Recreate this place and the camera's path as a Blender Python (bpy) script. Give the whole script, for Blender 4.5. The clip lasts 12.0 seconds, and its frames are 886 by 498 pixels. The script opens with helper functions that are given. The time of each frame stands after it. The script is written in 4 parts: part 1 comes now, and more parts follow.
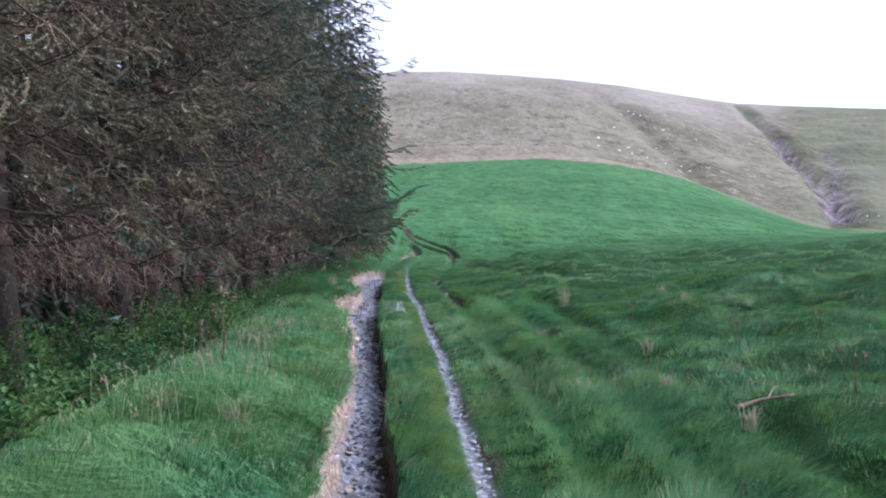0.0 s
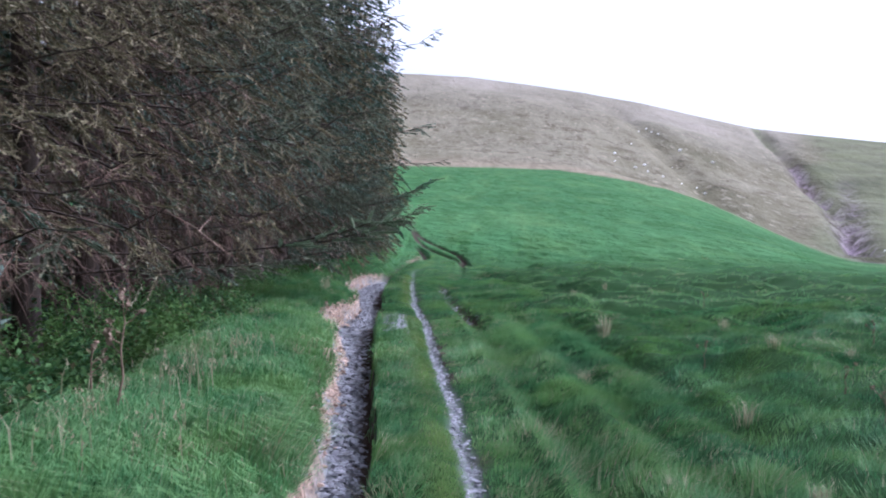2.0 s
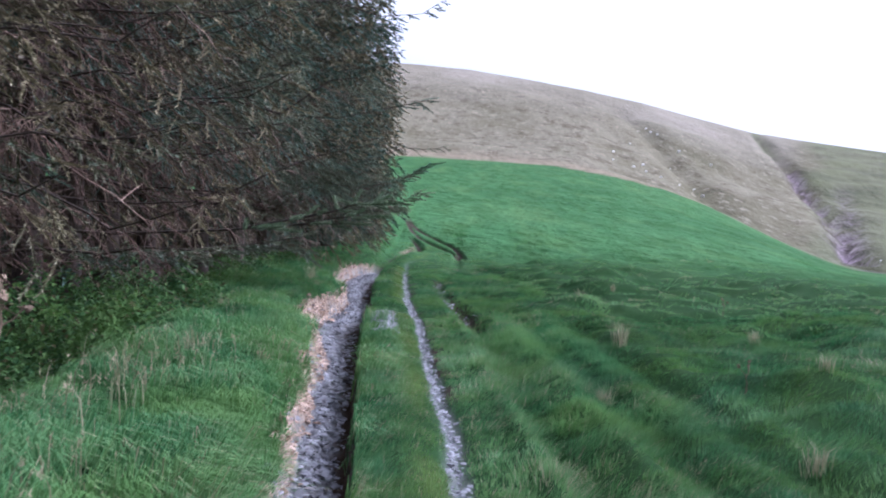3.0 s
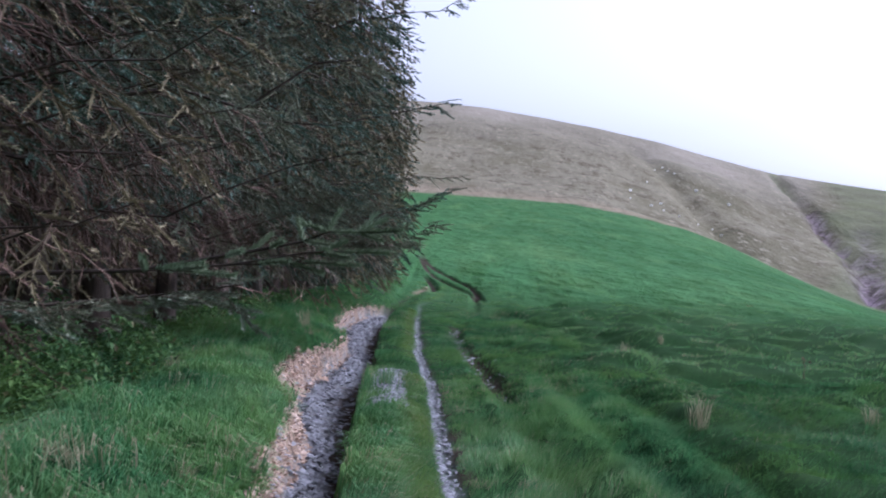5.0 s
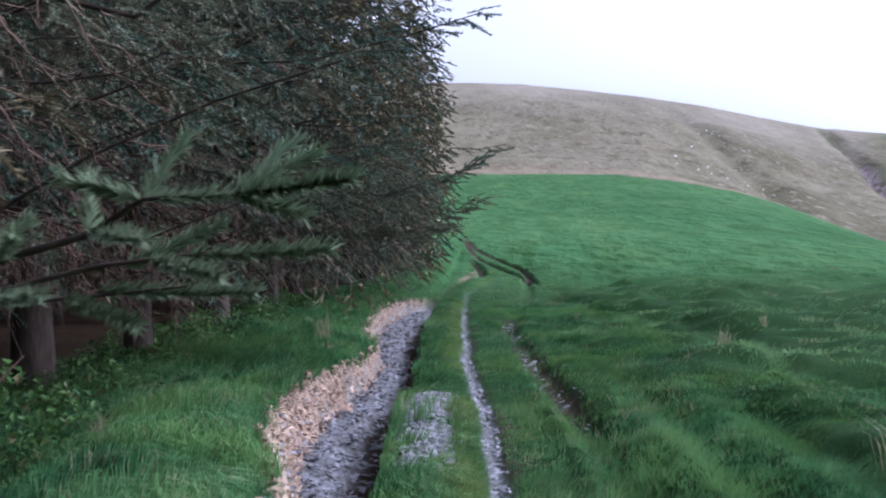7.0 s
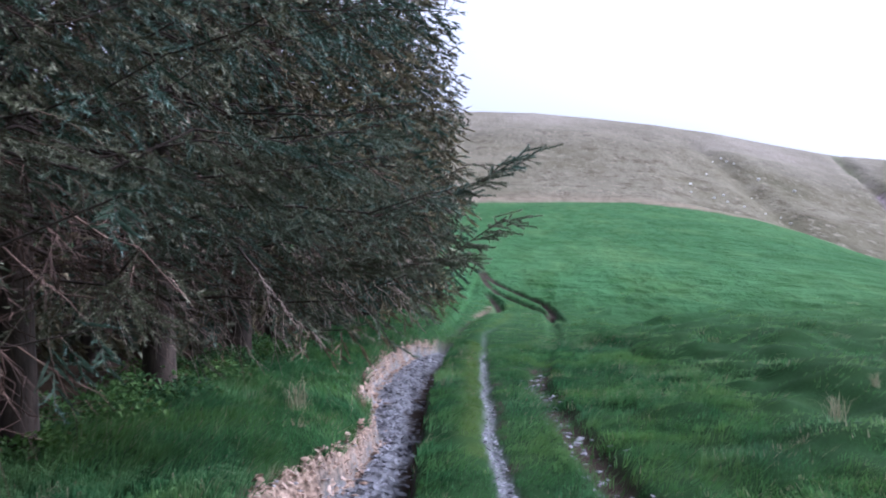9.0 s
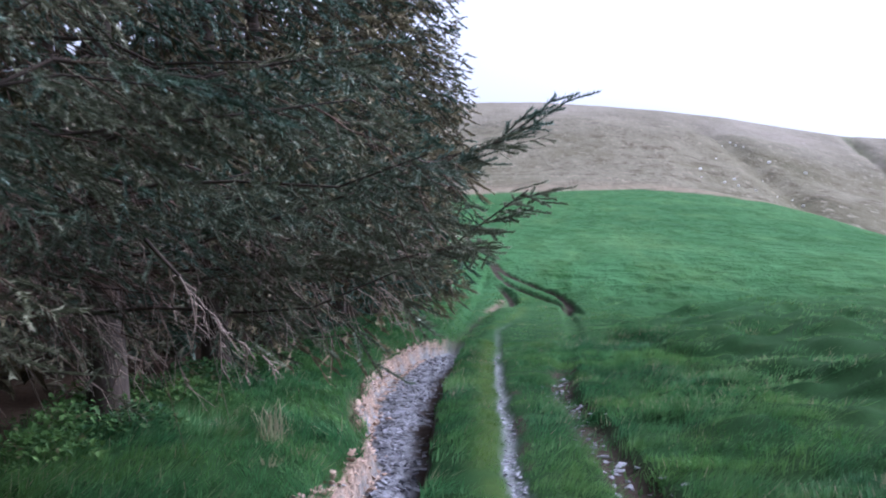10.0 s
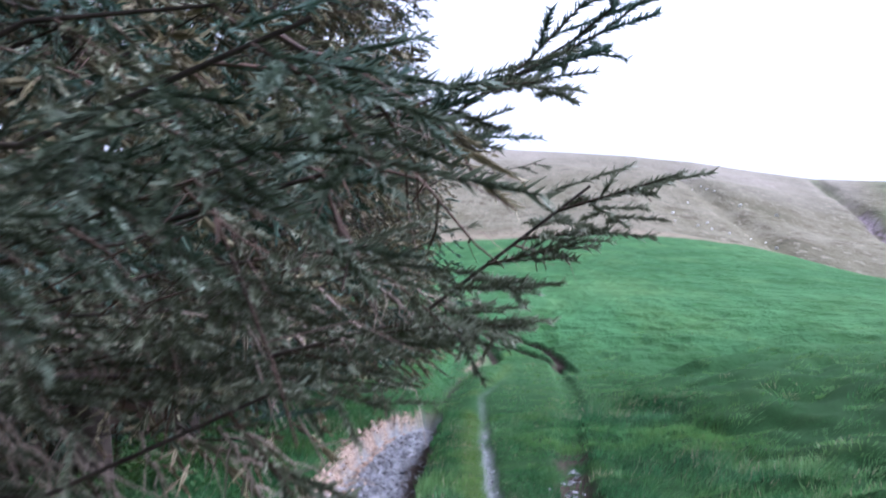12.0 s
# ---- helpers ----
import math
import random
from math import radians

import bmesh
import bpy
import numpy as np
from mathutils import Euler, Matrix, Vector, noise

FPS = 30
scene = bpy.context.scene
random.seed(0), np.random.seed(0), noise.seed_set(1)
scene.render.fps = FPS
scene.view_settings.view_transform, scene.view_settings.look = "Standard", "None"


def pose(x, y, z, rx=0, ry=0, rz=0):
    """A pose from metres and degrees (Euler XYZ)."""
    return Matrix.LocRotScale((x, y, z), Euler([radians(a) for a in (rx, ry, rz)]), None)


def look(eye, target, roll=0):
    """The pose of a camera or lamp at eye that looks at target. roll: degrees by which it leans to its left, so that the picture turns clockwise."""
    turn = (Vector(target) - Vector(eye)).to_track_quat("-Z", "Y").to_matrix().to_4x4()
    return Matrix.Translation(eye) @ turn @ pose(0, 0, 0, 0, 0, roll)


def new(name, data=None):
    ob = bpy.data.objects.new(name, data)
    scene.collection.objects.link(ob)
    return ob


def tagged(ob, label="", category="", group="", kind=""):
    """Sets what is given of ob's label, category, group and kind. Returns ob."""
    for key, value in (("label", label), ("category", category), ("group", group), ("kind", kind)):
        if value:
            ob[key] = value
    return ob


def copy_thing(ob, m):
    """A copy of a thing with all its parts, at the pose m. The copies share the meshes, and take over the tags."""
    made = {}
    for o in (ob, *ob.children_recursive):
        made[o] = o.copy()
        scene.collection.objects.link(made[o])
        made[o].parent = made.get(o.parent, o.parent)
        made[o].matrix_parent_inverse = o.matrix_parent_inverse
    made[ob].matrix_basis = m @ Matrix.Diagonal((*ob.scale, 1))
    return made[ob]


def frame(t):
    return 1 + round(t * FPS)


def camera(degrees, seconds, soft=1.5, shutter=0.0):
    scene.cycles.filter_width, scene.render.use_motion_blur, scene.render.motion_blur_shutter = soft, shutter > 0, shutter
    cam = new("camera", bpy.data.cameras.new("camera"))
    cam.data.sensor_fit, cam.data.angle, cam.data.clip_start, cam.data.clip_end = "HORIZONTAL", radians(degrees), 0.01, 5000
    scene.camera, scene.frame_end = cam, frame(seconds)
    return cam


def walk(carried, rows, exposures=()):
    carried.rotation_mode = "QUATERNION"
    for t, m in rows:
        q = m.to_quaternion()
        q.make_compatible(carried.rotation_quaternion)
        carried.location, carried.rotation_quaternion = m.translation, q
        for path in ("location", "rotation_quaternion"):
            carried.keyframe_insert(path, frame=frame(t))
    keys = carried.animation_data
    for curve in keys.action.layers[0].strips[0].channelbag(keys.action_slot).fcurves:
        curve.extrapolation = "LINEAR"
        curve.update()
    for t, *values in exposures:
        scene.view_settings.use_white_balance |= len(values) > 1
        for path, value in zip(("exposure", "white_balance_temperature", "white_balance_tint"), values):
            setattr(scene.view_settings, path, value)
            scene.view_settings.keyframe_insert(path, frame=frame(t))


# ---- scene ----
cam = camera(52, 12.0, 2.0, 0.3)
ROWS = [
    (0.0, 0.000, 0.000, 1.500, -0.14, -2.63, 3.04),
    (0.5, -0.009, 0.651, 1.482, 0.28, -2.40, 2.78),
    (1.0, -0.045, 1.370, 1.448, 0.57, -2.51, 1.80),
    (1.5, -0.119, 2.045, 1.415, 0.43, -2.78, -0.91),
    (2.0, -0.125, 2.767, 1.392, 0.47, -2.30, -0.91),
    (2.5, -0.157, 3.432, 1.352, 0.31, -3.03, -1.98),
    (3.0, -0.190, 4.156, 1.321, 0.18, -2.78, -3.22),
    (3.5, -0.222, 4.820, 1.294, 0.17, -2.68, -4.24),
    (5.5, -0.267, 7.294, 1.280, 2.12, -0.13, -2.77),
    (6.0, -0.217, 7.977, 1.274, 2.97, -2.91, 0.75),
    (6.5, -0.280, 8.574, 1.256, 3.58, -2.43, -0.50),
    (7.0, -0.320, 9.238, 1.254, 3.91, -1.66, 0.36),
    (7.5, -0.370, 9.888, 1.256, 4.05, 0.22, 0.46),
    (9.5, -0.571, 12.657, 1.267, 5.17, 0.11, 0.82),
    (10.0, -0.614, 13.406, 1.240, 5.29, -0.28, 2.05),
    (10.5, -0.712, 14.082, 1.213, 5.17, -1.15, 0.40),
    (11.0, -0.822, 14.760, 1.231, 5.08, -0.95, -1.91),
    (11.5, -0.849, 15.384, 1.220, 4.69, -0.74, -1.19),
    (12.0, -0.806, 16.009, 1.287, 3.67, 2.70, 3.13),
]
walk(cam, [(t, pose(x, y, z, 90 + pitch, roll, yaw)) for t, x, y, z, yaw, pitch, roll in ROWS], [(0.0, 1.15, 5250, 24), (3.5, 1.1, 5250, 24), (5.3, 0.68, 5250, 24), (6.0, 0.72, 5250, 24), (6.6, 0.8, 5250, 24), (8.0, 0.9, 5220, 24), (9.5, 1.0, 5200, 24), (11.2, 1.14, 5150, 24), (12.0, 1.3, 5150, 24)])

# ---- light ----
world = bpy.data.worlds.new("world")
scene.world = world
world.use_nodes = True
wt = world.node_tree
sky = wt.nodes.new("ShaderNodeTexSky")
sky.sky_type, sky.sun_disc = "NISHITA", False
sky.sun_elevation, sky.sun_rotation = radians(42), radians(70)
sky.air_density, sky.dust_density, sky.ozone_density = 1.0, 6.0, 1.0
haze = wt.nodes.new("ShaderNodeHueSaturation")
haze.inputs["Saturation"].default_value, haze.inputs["Value"].default_value = 0.15, 1.1
wt.links.new(sky.outputs[0], haze.inputs["Color"])
wt.links.new(haze.outputs[0], wt.nodes["Background"].inputs["Color"])
wt.nodes["Background"].inputs["Strength"].default_value = 0.15
sun = bpy.data.lights.new("sun", "SUN")
sun.energy, sun.angle, sun.color = 1.0, radians(25), (1.0, 0.96, 0.9)
sun_ob = new("sun", sun)
# sky rotation 70 degrees: the sun stands to the right and a little ahead of the walk
sun_ob.matrix_world = look((60, 22, 57), (0, 0, 0))


# ---- materials ----
class Mat:
    """A node material with short calls for its nodes."""

    def __init__(self, name, rough=0.8, spec=0.3):
        self.m = bpy.data.materials.new(name)
        self.m.use_nodes = True
        self.t = self.m.node_tree
        self.b = self.t.nodes["Principled BSDF"]
        self.b.inputs["Roughness"].default_value = rough
        self.b.inputs["Specular IOR Level"].default_value = spec
        self.co = self.t.nodes.new("ShaderNodeTexCoord")

    def link(self, a, b):
        self.t.links.new(a, b)

    def noise(self, scale, detail=4, stretch=(1, 1, 1), rough=0.6):
        mp = self.t.nodes.new("ShaderNodeMapping")
        mp.inputs["Scale"].default_value = stretch
        self.link(self.co.outputs["Object"], mp.inputs[0])
        n = self.t.nodes.new("ShaderNodeTexNoise")
        n.inputs["Scale"].default_value, n.inputs["Detail"].default_value = scale, detail
        n.inputs["Roughness"].default_value = rough
        self.link(mp.outputs[0], n.inputs["Vector"])
        return n.outputs["Fac"]

    def ramp(self, fac, *stops):
        r = self.t.nodes.new("ShaderNodeValToRGB")
        while len(r.color_ramp.elements) < len(stops):
            r.color_ramp.elements.new(0.5)
        for e, (p, c) in zip(r.color_ramp.elements, stops):
            e.position, e.color = p, (*c, 1)
        self.link(fac, r.inputs[0])
        return r.outputs[0]

    def mix(self, fac, a, b, how="MIX"):
        n = self.t.nodes.new("ShaderNodeMix")
        n.data_type, n.blend_type = "RGBA", how
        for v, s in ((fac, n.inputs[0]), (a, n.inputs[6]), (b, n.inputs[7])):
            if isinstance(v, (int, float)):
                s.default_value = v
            elif isinstance(v, tuple):
                s.default_value = (*v, 1)
            else:
                self.link(v, s)
        return n.outputs[2]

    def math(self, op, a, b=0.0):
        n = self.t.nodes.new("ShaderNodeMath")
        n.operation, n.use_clamp = op, True
        for v, s in ((a, n.inputs[0]), (b, n.inputs[1])):
            if isinstance(v, (int, float)):
                s.default_value = v
            else:
                self.link(v, s)
        return n.outputs[0]

    def attr(self, name):
        n = self.t.nodes.new("ShaderNodeAttribute")
        n.attribute_name = name
        return n.outputs["Fac"]

    def rand(self):
        return self.t.nodes.new("ShaderNodeObjectInfo").outputs["Random"]

    def bump(self, fac, strength, dist):
        n = self.t.nodes.new("ShaderNodeBump")
        n.inputs["Strength"].default_value, n.inputs["Distance"].default_value = strength, dist
        self.link(fac, n.inputs["Height"])
        self.link(n.outputs[0], self.b.inputs["Normal"])

    def color(self, c):
        self.link(c, self.b.inputs["Base Color"])

    def leafy(self, c, amount):
        """Light that passes through thin leaves."""
        tr = self.t.nodes.new("ShaderNodeBsdfTranslucent")
        self.link(c, tr.inputs[0])
        ms = self.t.nodes.new("ShaderNodeMixShader")
        ms.inputs[0].default_value = amount
        self.link(self.b.outputs[0], ms.inputs[1])
        self.link(tr.outputs[0], ms.inputs[2])
        self.link(ms.outputs[0], self.t.nodes["Material Output"].inputs["Surface"])


def ground_material():
    m = Mat("ground", 0.9, 0.2)
    turf = m.ramp(m.noise(1.1, 5), (0.3, (0.014, 0.042, 0.013)), (0.52, (0.022, 0.064, 0.019)), (0.7, (0.042, 0.078, 0.024)))
    turf = m.mix(m.ramp(m.noise(38, 3), (0.3, (0.2, 0.2, 0.2)), (0.6, (1, 1, 1))), turf, (0.014, 0.034, 0.011))
    field = m.ramp(m.noise(0.05, 6, (1, 0.5, 1)), (0.3, (0.031, 0.085, 0.031)), (0.5, (0.043, 0.113, 0.042)), (0.7, (0.066, 0.142, 0.055)))
    field = m.mix(m.ramp(m.noise(0.8, 5, (1, 0.22, 1), 0.7), (0.44, (0, 0, 0)), (0.6, (0.75, 0.75, 0.75))), field, (0.026, 0.074, 0.02))
    field = m.mix(m.ramp(m.noise(0.3, 6, (1, 0.18, 1), 0.7), (0.5, (0, 0, 0)), (0.68, (0.7, 0.7, 0.7))), field, (0.075, 0.142, 0.05))
    col = m.mix(m.attr("field"), turf, field)
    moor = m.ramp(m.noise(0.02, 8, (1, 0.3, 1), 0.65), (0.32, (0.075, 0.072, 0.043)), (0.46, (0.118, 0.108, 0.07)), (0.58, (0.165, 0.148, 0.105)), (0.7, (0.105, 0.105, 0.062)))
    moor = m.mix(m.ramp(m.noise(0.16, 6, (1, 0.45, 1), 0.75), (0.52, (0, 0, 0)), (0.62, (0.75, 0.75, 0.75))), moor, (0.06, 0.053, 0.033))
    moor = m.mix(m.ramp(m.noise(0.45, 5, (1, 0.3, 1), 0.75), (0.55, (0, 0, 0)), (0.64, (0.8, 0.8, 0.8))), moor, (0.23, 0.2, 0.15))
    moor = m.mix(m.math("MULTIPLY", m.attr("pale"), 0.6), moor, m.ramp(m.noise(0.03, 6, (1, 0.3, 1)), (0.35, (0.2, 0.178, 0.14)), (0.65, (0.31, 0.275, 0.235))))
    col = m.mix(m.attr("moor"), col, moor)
    straw = m.ramp(m.noise(0.3, 5), (0.3, (0.15, 0.12, 0.085)), (0.7, (0.25, 0.205, 0.145)))
    col = m.mix(m.attr("straw"), col, straw)
    green = m.ramp(m.noise(0.06, 6), (0.35, (0.075, 0.083, 0.05)), (0.65, (0.125, 0.135, 0.075)))
    col = m.mix(m.attr("fern"), col, green)
    scree = m.ramp(m.noise(0.25, 6), (0.4, (0.04, 0.027, 0.034)), (0.6, (0.25, 0.19, 0.235)))
    col = m.mix(m.attr("scree"), col, scree)
    litter = m.ramp(m.noise(25, 4), (0.3, (0.022, 0.016, 0.011)), (0.7, (0.06, 0.04, 0.026)))
    col = m.mix(m.attr("litter"), col, litter)
    moss = m.ramp(m.noise(9, 4), (0.3, (0.075, 0.105, 0.02)), (0.7, (0.145, 0.17, 0.04)))
    col = m.mix(m.attr("moss"), col, moss)
    earth = m.ramp(m.noise(16, 6, (1, 1, 1.4), 0.7), (0.38, (0.06, 0.042, 0.03)), (0.5, (0.19, 0.135, 0.10)), (0.64, (0.36, 0.27, 0.205)))
    col = m.mix(m.attr("earth"), col, earth)
    bed = m.ramp(m.noise(22, 6, (1, 0.8, 1), 0.75), (0.36, (0.045, 0.044, 0.048)), (0.5, (0.09, 0.09, 0.1)), (0.66, (0.24, 0.238, 0.265)))
    bed = m.mix(m.ramp(m.noise(5, 5, (1, 0.6, 1), 0.7), (0.42, (0, 0, 0)), (0.6, (0.75, 0.75, 0.75))), bed, (0.05, 0.045, 0.042))
    wet = m.attr("bed")
    col = m.mix(wet, col, bed)
    # Dark mud colour, which also paints the shade along the ditch's inner side.
    mud_shade = m.ramp(m.noise(13, 5), (0.3, (0.022, 0.016, 0.012)), (0.7, (0.06, 0.045, 0.036)))
    col = m.mix(m.attr("mud_shade"), col, mud_shade)
    m.color(col)
    soak = m.math("MULTIPLY", wet, m.math("SUBTRACT", 1.0, m.attr("mud_shade")))
    rough = m.mix(soak, (0.92, 0.92, 0.92), m.ramp(m.noise(11, 4), (0.4, (0.12, 0.12, 0.12)), (0.62, (0.55, 0.55, 0.55))))
    m.link(rough, m.b.inputs["Roughness"])
    sp = m.mix(soak, (0.02, 0.02, 0.02), (0.7, 0.7, 0.7))
    m.link(sp, m.b.inputs["Specular IOR Level"])
    swell = m.t.nodes.new("ShaderNodeBump")
    swell.inputs["Distance"].default_value = 5.0
    m.link(m.noise(0.04, 5, (1, 0.4, 1), 0.6), swell.inputs["Height"])
    m.link(m.math("MULTIPLY", m.attr("moor"), 0.55), swell.inputs["Strength"])
    hummock = m.t.nodes.new("ShaderNodeBump")
    m.link(swell.outputs[0], hummock.inputs["Normal"])
    hummock.inputs["Distance"].default_value = 0.7
    m.link(m.noise(0.55, 5, (1, 0.7, 1)), hummock.inputs["Height"])
    m.link(m.attr("field"), hummock.inputs["Strength"])
    m.bump(m.math("ADD", m.noise(30, 5), m.noise(2.2, 3)), 0.6, 0.03)
    fine_bump = m.b.inputs["Normal"].links[0].from_node
    m.link(hummock.outputs[0], fine_bump.inputs["Normal"])
    return m.m


def blade_material(name, dark, mid, pale, dry, warm=(0.15, 0.25, 0.05)):
    m = Mat(name, 0.6, 0.13)
    c = m.ramp(m.attr("tint"), (0.05, dark), (0.5, mid), (0.95, pale))
    c = m.mix(m.ramp(m.noise(1.1, 3), (0.4, (0, 0, 0)), (0.62, (0.75, 0.75, 0.75))), c, m.mix(0.55, c, warm))
    c = m.mix(m.math("MULTIPLY", m.attr("mossy"), 0.6), c, (0.15, 0.2, 0.04))
    c = m.mix(m.attr("dry"), c, dry)
    m.color(c)
    m.leafy(c, 0.36)
    return m.m


def bark_material(name, lo, hi, rough=0.9):
    m = Mat(name, rough, 0.2)
    m.color(m.ramp(m.noise(14, 5, (1, 1, 0.35)), (0.3, lo), (0.7, hi)))
    m.bump(m.noise(40, 4, (1, 1, 0.3)), 0.5, 0.01)
    return m.m


def twig_material(name="dead_twig", lift=0.0):
    m = Mat(name, 0.85, 0.2)
    c = m.ramp(m.noise(3.2, 4), (0.36, (0.036, 0.022, 0.016)), (0.56, (0.1, 0.062, 0.045)), (0.74, (0.23, 0.165, 0.125)))
    m.color(m.mix(lift, c, (0.42, 0.34, 0.28)))
    return m.m


# Yellow-green bough needle tones, made paler to paint in the sky light on them.
SKYLIT_TONES = ((0.04, 0.07, 0.036), (0.1, 0.162, 0.085), (0.2, 0.285, 0.19))


def needle_material(name, old=1.0, turn=0.42, tones=((0.026, 0.046, 0.025), (0.06, 0.1, 0.066), (0.145, 0.225, 0.19)), thin=0.12):
    m = Mat(name, 0.62, 0.2)
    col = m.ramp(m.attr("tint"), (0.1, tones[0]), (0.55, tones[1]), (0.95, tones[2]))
    olive = m.ramp(m.attr("tint"), (0.1, (0.06, 0.05, 0.028)), (0.55, (0.175, 0.15, 0.082)), (0.95, (0.42, 0.37, 0.23)))
    age = m.math("ADD", m.math("MULTIPLY", m.rand(), 0.5), m.math("MULTIPLY", m.noise(1.6, 2), 0.55))
    col = m.mix(m.math("MULTIPLY", m.ramp(age, (turn, (0, 0, 0)), (turn + 0.18, (1, 1, 1))), old), col, olive)
    m.color(col)
    m.leafy(col, thin)
    return m.m


SLATE_TONES = ((0.1, 0.102, 0.115), (0.19, 0.19, 0.215), (0.34, 0.34, 0.37))
TAN_TONES = ((0.13, 0.085, 0.06), (0.3, 0.2, 0.14), (0.5, 0.38, 0.29))


def stone_material(name, island=False, warm=(0.1, 0.095, 0.1), tones=SLATE_TONES):
    m = Mat(name, 0.5, 0.45)
    any_one = m.t.nodes.new("ShaderNodeNewGeometry").outputs["Random Per Island"] if island else m.rand()
    c = m.ramp(any_one, (0.0, tones[0]), (0.5, tones[1]), (1.0, tones[2]))
    c = m.mix(m.math("MULTIPLY", m.noise(30, 4), 0.5), c, warm)
    m.color(c)
    m.bump(m.noise(60, 4), 0.4, 0.005)
    return m.m


GROUND = ground_material()
GRASS = blade_material("grass_blade", (0.014, 0.056, 0.021), (0.06, 0.18, 0.07), (0.15, 0.275, 0.115), (0.35, 0.295, 0.2))
BARK = bark_material("spruce_bark", (0.022, 0.017, 0.014), (0.075, 0.057, 0.045))
TWIG = twig_material()
PALETWIG = twig_material("pale_twig", 0.6)
NEEDLE = needle_material("spruce_needle")
OLIVE = needle_material("old_spruce_needle", 1.0, 0.2)
GREEN = needle_material("green_spruce_needle", 0.55, 0.42)
BOUGH = needle_material("bough_needle", 0.2, 0.5, SKYLIT_TONES, 0.25)
FRESH = needle_material("fresh_spruce_needle", 0.45)
STONE = stone_material("slate_stone")
TANSTONE = stone_material("tan_stone", False, (0.36, 0.22, 0.14), TAN_TONES)
GRAVEL = stone_material("slate_gravel", True)
TANGRAVEL = stone_material("tan_gravel", True, (0.3, 0.2, 0.14), TAN_TONES)
DRYSTEM = bark_material("dry_stem", (0.09, 0.064, 0.044), (0.23, 0.17, 0.12))
HERB = blade_material("broad_leaf", (0.016, 0.05, 0.018), (0.038, 0.1, 0.035), (0.085, 0.16, 0.055), (0.1, 0.08, 0.04))


# ---- mesh tools ----
def lattice(x, y, seed):
    i, j = np.floor(x), np.floor(y)
    fx, fy = x - i, y - j
    fx, fy = fx * fx * (3 - 2 * fx), fy * fy * (3 - 2 * fy)

    def h(a, b):
        v = np.sin(a * 127.1 + b * 311.7 + seed * 74.7) * 43758.5453
        return v - np.floor(v)

    top = h(i, j) * (1 - fx) + h(i + 1, j) * fx
    low = h(i, j + 1) * (1 - fx) + h(i + 1, j + 1) * fx
    return top * (1 - fy) + low * fy


def fbm(x, y, scale, seed=0, octaves=4):
    """Smooth noise from about -1 to 1, with features of that size in metres."""
    out, amp = 0, 1.0
    for k in range(octaves):
        out = out + amp * (2 * lattice(x / scale * 2 ** k + 17 * k, y / scale * 2 ** k + 31 * k, seed + k) - 1)
        amp *= 0.5
    return out / 1.5


def ease(a, b, v):
    u = np.clip((v - a) / (b - a), 0, 1)
    return u * u * (3 - 2 * u)


def mesh_from(name, verts, faces, material, attrs=None, smooth=False):
    """A mesh from arrays of places and of equal-sided faces."""
    me = bpy.data.meshes.new(name)
    verts, faces = np.asarray(verts, np.float32), np.asarray(faces, np.int32)
    n = faces.shape[1]
    me.vertices.add(len(verts))
    me.vertices.foreach_set("co", verts.ravel())
    me.loops.add(faces.size)
    me.loops.foreach_set("vertex_index", faces.ravel())
    me.polygons.add(len(faces))
    me.polygons.foreach_set("loop_start", np.arange(0, faces.size, n, dtype=np.int32))
    me.polygons.foreach_set("use_smooth", np.full(len(faces), smooth))
    me.update(calc_edges=True)
    for key, v in (attrs or {}).items():
        a = me.attributes.new(key, "FLOAT", "POINT")
        a.data.foreach_set("value", np.asarray(v, np.float32))
    me.materials.append(material)
    return me


def child(name, me, parent, label=""):
    ob = new(name, me)
    ob.parent = parent
    return tagged(ob, label)


# ---- the ground ----
EYE_Z = 1.5


def lip(y):
    """The ditch's grassy outer edge, across the track."""
    return np.interp(y, (0, 4.1, 6.5, 8.6, 9.8, 11.5, 14, 15.2, 16.4, 17.9, 18.8, 20.2, 22, 24, 26.4, 28.5, 29.6), (-0.5, -0.75, -0.92, -0.99, -1.13, -1.3, -1.56, -2.02, -2.15, -2.08, -1.92, -1.88, -2.3, -2.58, -2.66, -2.5, -2.0)) + 0.035 * fbm(y, y * 0, 0.5, 3)


def inner(y):
    """The ditch's edge on the side of the track's middle."""
    return np.interp(y, (0, 5, 8, 10, 13.4, 16, 19.3, 22.9, 26, 28, 33, 39, 60), (-0.05, -0.33, -0.57, -0.72, -1.0, -1.18, -1.35, -1.62, -1.72, -1.76, -1.68, -1.35, -4)) + 0.055 * fbm(y, y * 0, 0.7, 5, 5)


def rill(y):
    return np.interp(y, (0, 5, 8, 10, 11.8, 13.8, 16.7, 19.4, 21, 25.5, 31, 34, 36), (0.4, 0.18, 0.01, -0.07, -0.19, -0.33, -0.5, -0.75, -0.83, -1.05, -1.25, -0.8, -0.6)) + 0.03 * fbm(y, y * 0, 0.8, 7)


def rut(y):
    """The wheel rut beside the middle strip, which bends away up the field."""
    return np.interp(y, (0, 6, 8.4, 9.8, 12.3, 16.4, 18, 21, 23.6, 26, 31, 36.5, 38.3, 40, 41.6, 44, 46.6, 52), (0.9, 0.8, 0.7, 0.6, 0.45, 0.28, 0.13, -0.1, -0.3, -0.15, 0.22, 0.3, -0.2, -0.65, -1.15, -1.6, -1.9, -2.5))


